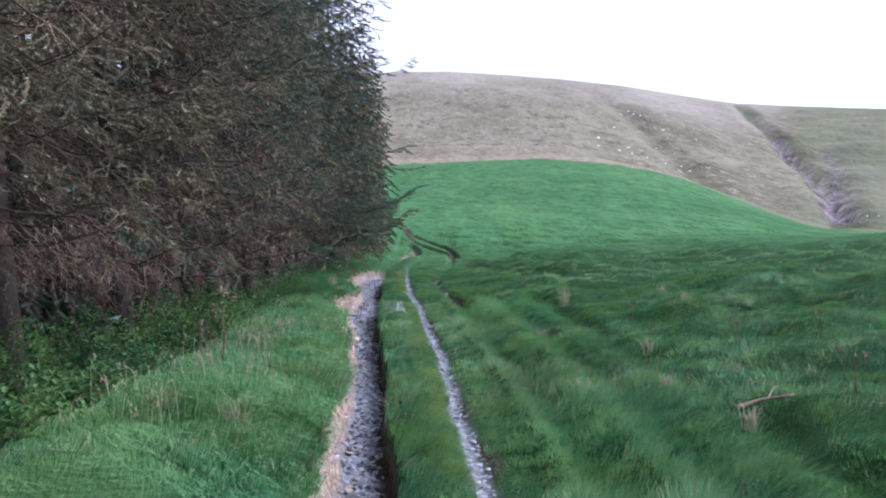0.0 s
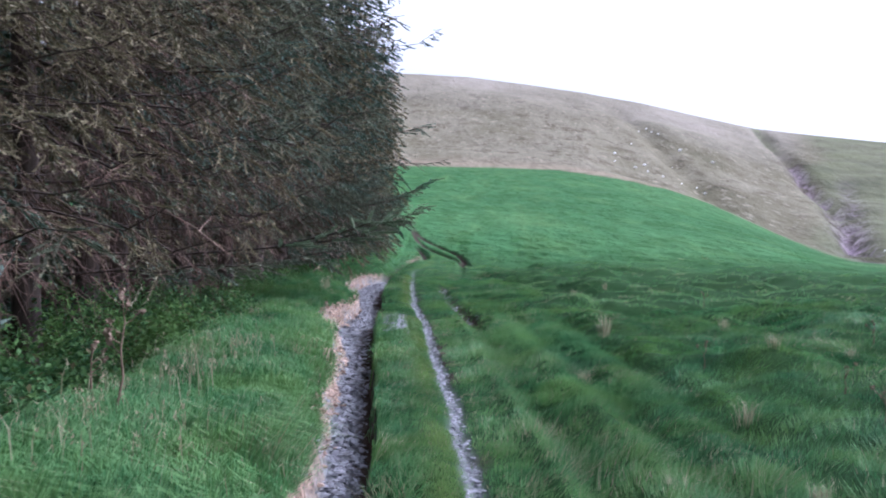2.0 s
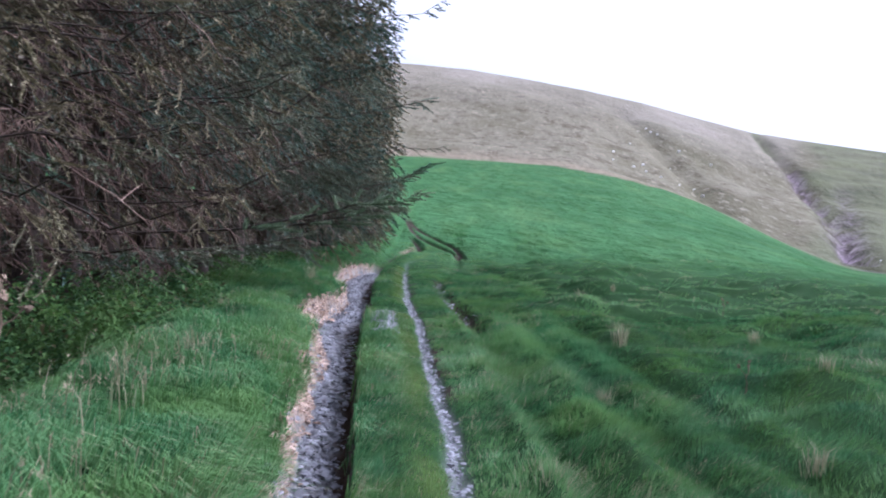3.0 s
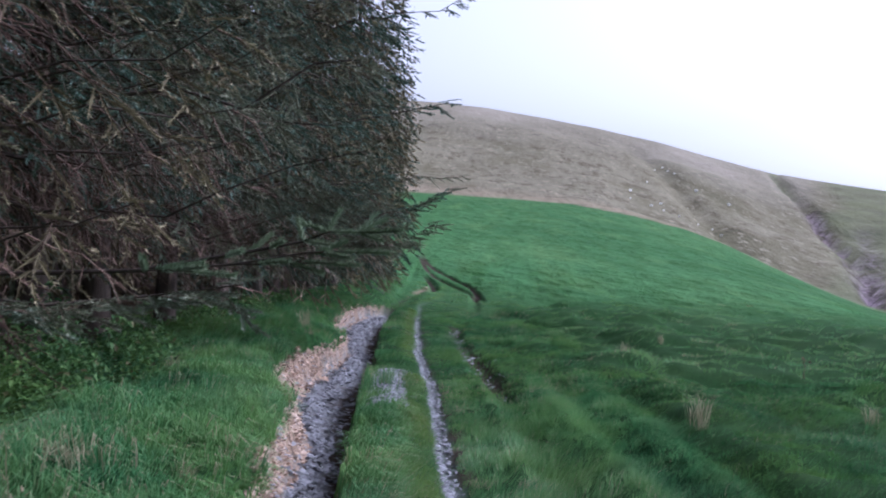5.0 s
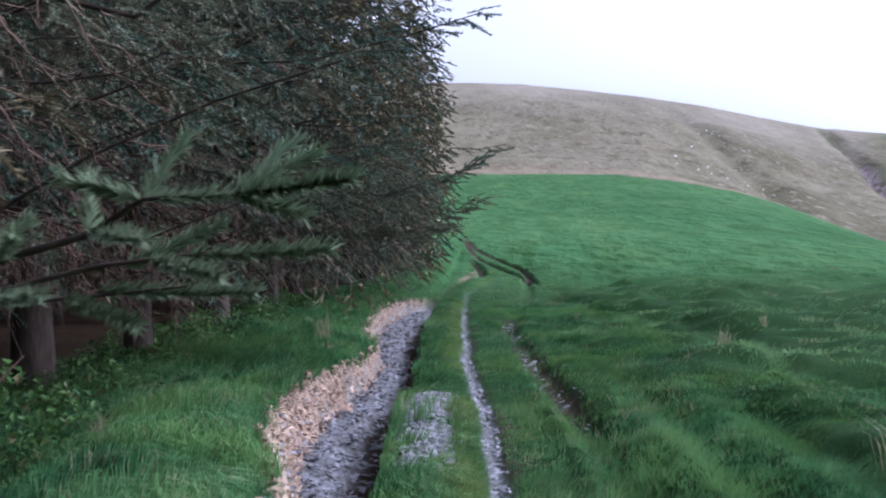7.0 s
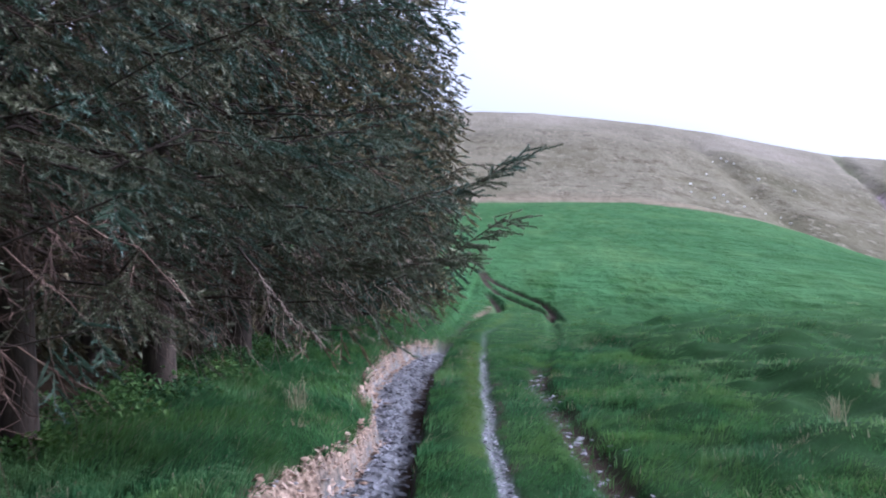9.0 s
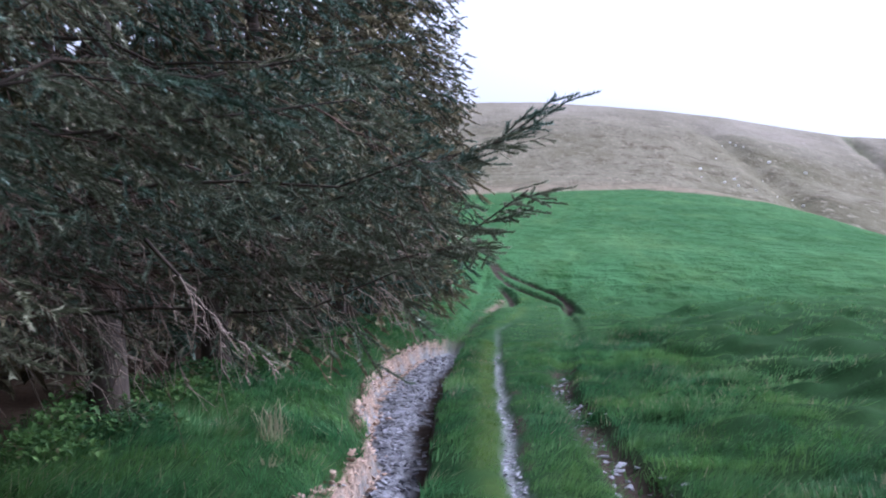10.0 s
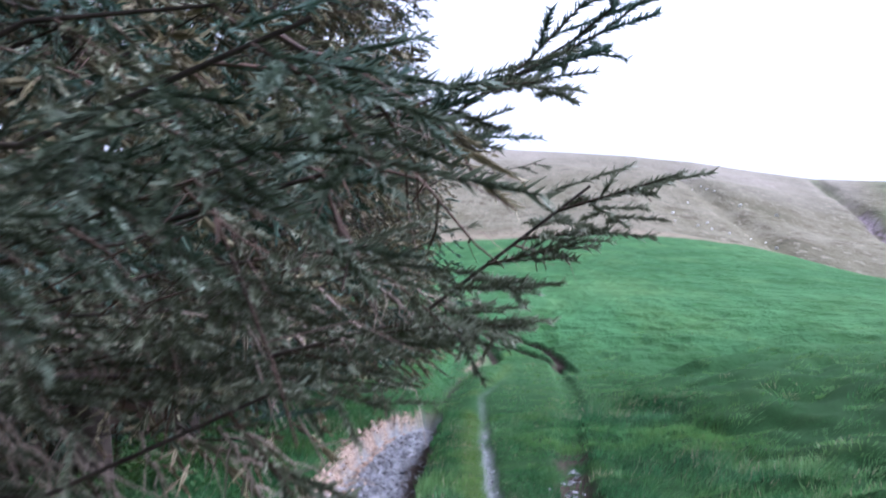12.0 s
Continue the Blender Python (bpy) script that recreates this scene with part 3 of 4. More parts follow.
BARE = branch_kinds(330, 4, (0.25, 0.1), 10, 7, 12, 0.026, 0.007, 0.008)
FAR = branch_kinds(360, 5, (1.0, 0.8, 0.9), 6, 3, 6, 0.055, 0.02, 0.02)
DEEP = branch_kinds(390, 4, (0.8, 1.0), 5, 2, 4, 0.13, 0.06, 0.06)


def recoloured(kinds, material):
    out = []
    for wood, leaf in kinds:
        leaf = leaf.copy()
        leaf.materials[0] = material
        out.append((wood, leaf))
    return out


NEAR_OLD = recoloured(NEAR, OLIVE)
LIVE = recoloured(branch_kinds(420, 8, (0.9, 1.0, 0.7, 0.85), 7, 3, 30, 0.032, 0.0095, 0.006), GREEN)


def spruce(x, y, kinds, count, seed, tall=14.0, reach=2.4, lowest=0.9, bare=0.5, thick_to=6.4, label="tall spruce with brown dead twigs and blue-green needles", turn=0.0):
    """A plantation spruce whose limbs reach furthest towards +x, the open side."""
    r = np.random.default_rng(seed)
    root = new("spruce_tree")
    root.matrix_basis = pose(x, y, float(height(x, y)), 0, 0, turn)
    child("trunk", TRUNKS[seed % 3], root)
    for k in range(count):
        low = 0.8 * count
        z = lowest + (thick_to - lowest) * k / low if k < low else thick_to + (tall - 0.4 - thick_to) * (k - low) / (count - low)
        z = lowest + round((z - lowest) / 0.5) * 0.5 + r.normal(0, 0.05)
        front = r.random() < 0.8
        a = r.normal(0, 0.62) if front else r.uniform(-math.pi, math.pi)
        crown = (1 - max(0, z - 5.0) / (tall - 4.9)) ** 0.7
        L = reach * crown * (0.72 + 0.28 * r.random()) * (1 if abs(a) < 1.5 else 0.7) + 0.1
        up = np.interp(z, (0.5, 1.5, 3, 7, tall), (2, -6, -3, 10, 45)) + r.normal(0, 6)
        pool = kinds if z > 2.4 or kinds is FAR or kinds is DEEP or r.random() > bare else BARE
        pool = FAR if kinds is not DEEP and z > 6.0 else pool
        wood, leaf = pool[r.integers(len(pool))]
        b = child("branch", wood, root)
        k2 = L / REACH
        b.matrix_basis = pose(0, 0, z, r.normal(0, 10), -up, math.degrees(a)) @ Matrix.Diagonal((k2, 0.55 + 0.45 * k2, 0.55 + 0.45 * k2, 1))
        child("needles", leaf, b)
    for k in range(11 if kinds is NEAR_OLD or kinds is LIVE else 0):
        pool = BARE if k % 3 else kinds
        wood, leaf = pool[r.integers(len(pool))]
        b = child("branch", wood, root)
        k2 = r.uniform(0.28, 0.48)
        b.matrix_basis = pose(0, 0, r.uniform(2.3, 4.8), r.normal(0, 15), r.normal(2, 8), r.normal(-20, 60)) @ Matrix.Scale(k2, 4)
        child("needles", leaf, b)
    return tagged(root, label, "tree", "spruces of the plantation edge")


TRUNKS = [trunk_mesh("trunk", 14.0, 0.12 + 0.015 * k, 500 + k) for k in range(3)]
SPOTS = ((-4.0, -1.0), (-4.1, 1.2), (-4.2, 3.5), (-4.1, 5.8), (-4.0, 8.2), (-3.8, 10.6), (-4.1, 12.7), (-4.2, 15.0), (-3.8, 17.6), (-3.8, 20.0), (-4.15, 16.35), (-4.2, 13.9))
edge = []
for i, (x, y) in enumerate(SPOTS):
    close = 3 < y < 19
    low = (1.85, 1.75, 1.9)[i % 3] + 0.12 * (y < 7) + 0.2 * (11 < y < 17) - 0.3 * (i == 8)
    edge.append(spruce(x, y, (NEAR_OLD if y < 11 else LIVE) if close else FAR, 66 if close else 60 if y > 3 else 36, 610 + i, bare=0.5 if i < 6 else 0.1 if y > 17 else 0.6, reach=2.85 if i == 8 else 2.5 if i in (6, 7) else 2.4, lowest=low, turn=(-8, 10, 0, 6, -6)[i % 5]))
far_edge = []
for i, y in enumerate((22.4, 24.8, 27.2, 29.8, 32.4, 35.0, 37.6)):
    far_edge.append(spruce((-3.8, -4.0, -3.85, -4.1, -3.9, -4.1, -4.2)[i], y, FAR, 56, 640 + i, reach=2.4, lowest=0.9))
# Mostly unseen rows behind the edge, added to block light from the left.
deep = spruce(-7.1, -2.2, DEEP, 38, 670, thick_to=9.0, reach=2.7, lowest=0.9, label="dark spruce inside the plantation with bare lower trunk")
for i in range(1, 46):
    row, k = divmod(i, 15)
    x, y = -6.6 - 2.3 * row + 0.3 * math.sin(i * 2.1), -2.2 + 3.0 * k + 0.5 * math.sin(i * 1.3)
    copy_thing(deep, pose(x, y, float(height(x, y)), 0, 0, 60 * math.sin(i * 1.7)))


def limb_of(tree, root, aim, droop, live, dense, fine, per, nl, nw, pale=False, **more):
    """A single branch of a tree from its trunk to a place beside the track."""
    back = tree.matrix_basis.inverted()
    w = Wood(int(abs(aim[1]) * 1000) % 9973)
    w.branch(back @ Vector(root), back @ Vector(aim), droop, live, dense, fine, **more)
    b = child("branch", w.wood("branch"), tree, "long low branch reaching over the track bank")
    if pale:
        b.data.materials[1] = PALETWIG
        b["label"] = "pale dead branch with curled bare twigs"
    child("needles", w.needles("needles", per, nl, nw, FRESH, piece=0.1), b)


HERO = dict(per=34, nl=0.021, nw=0.0055)
BUSHY = dict(per=48, nl=0.023, nw=0.0055)


def bough(tree, stems, shoots, nl=0.028, label="low living bough with broad green needled shoots"):
    """A bough drawn stem by stem, its shoots clothed in needles."""
    back = tree.matrix_basis.inverted()
    w = Wood(97)
    for r0, r1, pts in stems:
        w.line([np.array(back @ Vector(p)) for p in pts], r0, r1, w.limb)
    for k, (a, b) in enumerate(shoots):
        a, b = np.array(back @ Vector(a)), np.array(back @ Vector(b))
        w.line((a, b), 0.003, 0.0015, w.seg)
        w.shoot.append((*a, *(b - a), np.linalg.norm(b - a), 0.35 + 0.6 * ((k * 7) % 10) / 10))
    b = child("branch", w.wood("branch"), tree, label)
    child("needles", w.needles("needles", 60, nl, 0.0075, BOUGH, 0.006, piece=0.05), b)


fork, joint, tip = (-0.83, 10.49, 1.29), (-0.7, 10.50, 1.295), (-0.52, 10.40, 1.31)
bough(edge[5], [
    (0.014, 0.004, [(-3.75, 10.6, 1.0), (-2.6, 10.71, 0.98), (-1.7, 10.66, 1.06), (-1.15, 10.61, 1.19), (-0.95, 10.58, 1.24), fork]),
    (0.004, 0.002, [fork, joint, tip]),
    (0.006, 0.0025, [(-1.7, 10.66, 1.06), (-1.25, 10.64, 1.12), (-0.95, 10.60, 1.19), (-0.78, 10.58, 1.21), (-0.6, 10.56, 1.21)]),
    (0.005, 0.002, [(-1.25, 10.64, 1.12), (-1.0, 10.60, 1.14), (-0.8, 10.58, 1.16)]),
    (0.005, 0.002, [(-1.9, 10.66, 1.04), (-1.6, 10.36, 1.08), (-1.3, 10.16, 1.1)])],
    [(joint, tip), (fork, joint), (fork, (-0.8, 10.58, 1.38)), (fork, (-0.93, 10.46, 1.315)), (joint, (-0.645, 10.61, 1.375)), (joint, (-0.6, 10.58, 1.36)),
     (joint, (-0.6, 10.48, 1.265)), ((-0.95, 10.58, 1.24), (-0.82, 10.46, 1.235)), ((-0.95, 10.58, 1.24), (-0.99, 10.66, 1.33)),
     ((-0.8, 10.58, 1.205), (-0.58, 10.55, 1.215)), ((-0.9, 10.59, 1.19), (-0.78, 10.68, 1.25)), ((-0.86, 10.59, 1.2), (-0.72, 10.48, 1.18)),
     ((-0.95, 10.60, 1.15), (-0.7, 10.58, 1.15)), ((-1.0, 10.60, 1.14), (-0.85, 10.50, 1.11)), ((-1.15, 10.62, 1.13), (-1.0, 10.52, 1.15)),
     ((-1.2, 10.62, 1.17), (-1.12, 10.72, 1.26)), ((-1.1, 10.60, 1.2), (-1.02, 10.49, 1.24)), ((-1.3, 10.63, 1.15), (-1.2, 10.52, 1.18)),
     ((-1.45, 10.26, 1.09), (-1.25, 10.13, 1.12)), ((-1.5, 10.31, 1.09), (-1.3, 10.29, 1.13)), ((-1.55, 10.34, 1.08), (-1.5, 10.16, 1.14)), ((-1.35, 10.19, 1.1), (-1.15, 10.20, 1.09))])
limb_of(edge[5], (-3.75, 10.5, 0.85), (-1.15, 10.3, 1.05), 0.06, 0.7, 12, 5, curl=0.2, hang=0.15, spread=0.7, **HERO)
limb_of(edge[6], (-4.05, 12.7, 1.35), (-0.9, 12.45, 1.83), 0.12, 0.35, 10, 6, curl=0.2, hang=0.3, spread=0.6, tip=0.2, **HERO)
limb_of(edge[6], (-4.05, 12.7, 1.9), (-1.0, 12.9, 2.5), 0.1, 0.6, 10, 6, thick=0.024, hang=0.3, **HERO)
limb_of(edge[7], (-4.15, 15.0, 1.8), (-1.6, 16.2, 1.75), 0.06, 0.7, 14, 7, hang=0.25, spread=0.8, **HERO)
limb_of(edge[7], (-4.15, 15.0, 1.8), (-1.2, 16.5, 1.75), 0.12, 0.6, 14, 7, hang=0.3, spread=0.8, **HERO)
limb_of(edge[7], (-4.15, 15.0, 1.8), (-1.2, 16.4, 1.9), 0.12, 0.7, 14, 7, hang=0.3, spread=0.8, **HERO)
limb_of(edge[8], (-3.75, 17.6, 1.3), (-0.56, 18.03, 1.86), 0.06, 0.8, 13, 3, curl=-0.25, hang=-0.05, spread=1.0, tip=0.3, **BUSHY)
limb_of(edge[8], (-3.75, 17.6, 1.5), (-0.72, 17.9, 1.74), 0.06, 0.8, 11, 3, curl=0.1, hang=0.1, spread=0.9, tip=0.2, **BUSHY)
limb_of(edge[8], (-3.75, 17.6, 1.15), (-0.6, 18.0, 1.5), 0.08, 0.65, 20, 5, curl=0.0, hang=0.1, spread=0.75, tip=0.2, **HERO)
limb_of(edge[8], (-3.75, 17.5, 1.1), (-1.05, 17.7, 1.38), 0.03, 0.6, 16, 6, thick=0.009, hang=0.25, spread=0.8, **HERO)
limb_of(edge[8], (-3.75, 17.4, 1.5), (-1.0, 17.0, 1.6), 0.08, 0.75, 15, 7, hang=0.3, spread=0.8, **HERO)
limb_of(edge[7], (-2.0, 16.6, 1.3), (-1.68, 17.03, 0.8), 0.04, 0.0, 12, 8, hang=0.25, curl=0.5, spread=0.5, thick=0.008, pale=True, **HERO)
limb_of(edge[8], (-3.75, 17.5, 1.2), (-1.25, 17.75, 1.05), 0.0, 0.0, 11, 9, hang=0.55, curl=0.7, spread=0.7, thick=0.008, pale=True, **HERO)
limb_of(edge[8], (-3.75, 17.5, 1.4), (-0.95, 18.0, 1.4), 0.03, 0.1, 9, 7, hang=0.3, curl=0.5, spread=0.7, thick=0.008, pale=True, **HERO)
limb_of(edge[4], (-3.95, 8.2, 1.7), (-1.75, 9.2, 2.3), 0.05, 0.0, 9, 8, hang=0.4, curl=0.6, spread=0.7, **HERO)
limb_of(edge[5], (-3.75, 10.6, 1.6), (-1.5, 11.4, 1.9), 0.05, 0.0, 10, 8, hang=0.5, curl=0.7, spread=0.7, **HERO)

limb_of(edge[8], (-3.75, 17.6, 4.3), (-0.4, 18.69, 4.55), 0.1, 0.35, 8, 4, curl=0.2, hang=0.2, spread=0.55, tip=0.2, **HERO)
limb_of(edge[7], (-4.15, 15.0, 2.3), (-0.45, 14.75, 2.52), 0.06, 0.5, 9, 3, curl=0.1, hang=0.1, spread=0.5, tip=0.15, **HERO)
limb_of(far_edge[2], (-3.8, 27.2, 2.5), (-0.3, 26.75, 2.75), 0.05, 0.5, 8, 4, hang=0.2, spread=0.6, **HERO)


# ---- grass ----
def grass(name, tufts, x0, x1, y0, y1, tall, wide, seed, label, per=14, bend=0.8, dry=0.07, fade=None, lift=0.0, plain=True):
    """Tufts of bent blades, combed by the wind, clear of the stony and muddy parts of the track."""
    r = np.random.default_rng(seed)
    cx, cy = r.uniform(x0, x1, tufts), r.uniform(y0, y1, tufts)
    if fade:
        ok = r.random(tufts) > ease(*fade, np.hypot(cx, cy) + 3 * fbm(cx, cy, 4, seed))
        cx, cy = cx[ok], cy[ok]
    tuft = np.repeat(np.arange(len(cx)), per)
    n = len(tuft)
    size = r.uniform(0.6, 1.35, len(cx))
    toned = r.normal(0, 1, len(cx))
    ang = r.uniform(0, 2 * math.pi, n)
    rad = np.sqrt(r.random(n)) * (0.05 + 6 * wide) * size[tuft]
    x, y = cx[tuft] + rad * np.cos(ang), cy[tuft] + rad * np.sin(ang)
    L, R, t, q = lip(y), inner(y), rut(y), r.random(n)
    ok = ~((x > L + 0.03) & (x < R - 0.02) & (y < 29.7))
    ok &= (np.abs(x - rill(y)) > 0.07) | (q < 0.12)
    ok &= ~((np.abs(x - t) < 0.13) & (y > 15.8) & (y < 25.5) & (q < 0.7))
    ok &= ~(((np.abs(x - t) < 0.2) | (np.abs(x - rut_outer(y)) < 0.2) | ((np.abs(x - hook(y)) < 0.2) & (y < 42))) & (y > 35) & (y < 50))
    ok &= ~((np.abs(x - R - 0.27) < 0.2) & (y > 14.5) & (y < 17.3) & (q < 0.95) & (fbm(x, y, 0.25, 61) > -0.5))
    ok &= ~((x < -3.1 + 0.4 * fbm(x, y, 1.1, 70)) & (y < 15) & (q < 0.4))
    ok &= ~((x < -4.1 + 0.5 * fbm(x, y, 1.2, 69)) & (q < 0.6))
    x, y, ang, tuft = x[ok], y[ok], ang[ok], tuft[ok]
    n = len(x)
    z = height(x, y)
    broad = fbm(x, y, 0.85, 77, 3)
    strip = ease(0.12, 0.42, x - inner(y)) * ease(0.0, -0.2, x - rut(y))
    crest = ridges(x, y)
    mossy = np.exp(-((x - rill(y) + 0.17) / 0.14) ** 2) * np.clip(0.75 + 0.8 * fbm(x, y, 0.8, 67), 0, 1) * ease(44, 36, y)
    h = tall * r.uniform(0.6, 1.1, n) * size[tuft] * (1 + 0.6 * broad) * (1 - 0.25 * strip) * (1 + 0.25 * (x < lip(y)))
    h = h * (0.4 + 0.6 * ease(0.06, 0.35, np.abs(x - rill(y)))) * (1 - 0.35 * mossy) * (1 - 0.22 * np.clip(crest, -1, 1))
    comb = 2.6 * fbm(x, y, 1.1, 79, 2) - 0.3
    lean = bend * h * r.uniform(0.4, 1.0, n)
    dx, dy = lean * (0.6 * np.cos(ang) + 0.7 * np.cos(comb)), lean * (0.6 * np.sin(ang) + 0.7 * np.sin(comb))
    f = np.arctan2(dy, dx) + math.pi / 2 + r.normal(0, 0.5, n)
    wx, wy = np.cos(f) * wide / 2, np.sin(f) * wide / 2
    foot = (np.stack((x - wx, y - wy, z - 0.015), 1), np.stack((x + wx, y + wy, z - 0.015), 1))
    point = np.stack((x + dx, y + dy, z + h * (1 - 0.38 * bend)), 1)
    if plain:
        v = np.stack((*foot, point), 1).reshape(-1, 3)
        faces = np.arange(n * 3).reshape(-1, 3)
    else:
        bow = (np.stack((x + dx * 0.35 - wx * 0.8, y + dy * 0.35 - wy * 0.8, z + h * 0.6), 1), np.stack((x + dx * 0.35 + wx * 0.8, y + dy * 0.35 + wy * 0.8, z + h * 0.6), 1))
        v = np.stack((*foot, *bow, point), 1).reshape(-1, 3)
        k = np.arange(n)[:, None] * 5
        faces = np.concatenate((k + (0, 1, 3), k + (0, 3, 2), k + (2, 3, 4)))
    each = 3 if plain else 5
    # Light painted into the tint: crests and tall clumps paler, troughs and hollows darker.
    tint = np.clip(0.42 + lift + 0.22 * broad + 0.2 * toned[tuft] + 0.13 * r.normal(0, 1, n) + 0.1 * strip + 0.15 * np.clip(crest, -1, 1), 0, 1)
    patch = np.clip(0.5 + 1.8 * fbm(x, y, 1.3, 81, 3), 0.1, 3)
    dr = ((r.random(n) < dry * patch) | (r.random(len(cx))[tuft] < 0.35 * dry * patch)) * r.uniform(0.45, 1, n)
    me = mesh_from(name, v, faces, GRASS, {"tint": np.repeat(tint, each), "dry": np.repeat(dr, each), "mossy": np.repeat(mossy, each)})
    return tagged(new(name, me), label, "grass", kind="stuff")


BANKS = "windblown green grass with straw on the track banks"
PASTURE = "tussocky green pasture grass beside the track"
grass("grass", 4700, -4.6, -0.6, 3.0, 17, 0.16, 0.0062, 201, BANKS, per=34, dry=0.07, bend=1.35, plain=False, lift=0.2)
grass("grass", 4200, -1.3, 1.7, 3.4, 17, 0.145, 0.0065, 206, BANKS, bend=1.1, per=42, lift=0.12)
grass("grass", 4400, -4.6, 1.7, 17, 29, 0.15, 0.009, 202, BANKS, bend=1.1, per=26)
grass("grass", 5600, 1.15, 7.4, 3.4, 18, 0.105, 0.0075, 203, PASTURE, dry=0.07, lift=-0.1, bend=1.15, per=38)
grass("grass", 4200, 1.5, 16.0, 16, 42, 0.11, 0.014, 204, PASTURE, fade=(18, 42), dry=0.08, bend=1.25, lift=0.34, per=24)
grass("grass", 1300, -3.4, 1.6, 28, 46, 0.09, 0.014, 205, "short green grass beside the far track", fade=(30, 46), bend=1.2, lift=0.25, per=20)


# ---- undergrowth, weeds and stones ----
def leaves(n, spots, seed, size):
    """Folded leaves about the given places: x, y, spread, height."""
    r = np.random.default_rng(seed)
    k = r.integers(len(spots), size=n)
    sp = np.array(spots)[k]
    x, y = sp[:, 0] + r.normal(0, 1, n) * sp[:, 2] * 0.5, sp[:, 1] + r.normal(0, 1, n) * sp[:, 2] * 0.5
    fall = np.exp(-((x - sp[:, 0]) ** 2 + (y - sp[:, 1]) ** 2) / sp[:, 2] ** 2)
    z = height(x, y) + sp[:, 3] * fall * (0.25 + 0.75 * np.sqrt(r.random(n)))
    a, tilt = r.uniform(0, 2 * math.pi, n), r.normal(0.1, 0.5, n)
    u = np.stack((np.cos(a) * np.cos(tilt), np.sin(a) * np.cos(tilt), np.sin(tilt)), 1)
    w = np.stack((-np.sin(a), np.cos(a), r.normal(0, 0.25, n)), 1)
    s = (size * r.uniform(0.6, 1.3, n))[:, None]
    p = np.stack((x, y, z), 1)
    fold = np.array((0, 0, 0.18)) * s
    v = np.stack((p, p + u * s * 0.55 + w * s * 0.38 + fold, p + u * s * 1.15, p + u * s * 0.55 - w * s * 0.38 + fold), 1).reshape(-1, 3)
    f = np.arange(n)[:, None] * 4
    faces = np.concatenate((f + (0, 1, 2), f + (0, 2, 3)))
    return v, faces, {"tint": np.repeat(r.random(n), 4), "dry": np.repeat((r.random(n) < 0.06) * 0.8, 4)}


def leaf_bush(name, label, category, n, spots, seed, size, kind=""):
    v, f, at = leaves(n, spots, seed, size)
    return tagged(new(name, mesh_from(name, v, f, HERB, at)), label, category, kind=kind)


rr = random.Random(71)
leaf_bush("undergrowth", "dark leafy nettles and brambles under the spruces", "undergrowth", 36000,
          [(-3.0 + rr.uniform(-0.45, 0.4), y * 0.28 + 3.2, rr.uniform(0.25, 0.45), rr.uniform(0.4, 0.75)) for y in range(40)]
          + [(-3.75 + rr.uniform(-0.4, 0.4), y * 0.3 + 3.2, rr.uniform(0.3, 0.5), rr.uniform(0.6, 1.0)) for y in range(38)]
          + [(-3.7 + rr.uniform(-0.5, 0.4), y * 0.5 + 14.5, rr.uniform(0.3, 0.5), rr.uniform(0.15, 0.35)) for y in range(22)], 711, 0.05, "stuff")
for x, y, h in ((-3.3, 12.1, 0.5), (-3.5, 9.6, 0.4), (-3.05, 7.2, 0.42)):
    leaf_bush("ivy_bush", "low dark green leafy ivy bush under the spruces", "bush", 420, [(x, y, 0.3, h)], int(y * 10), 0.065)


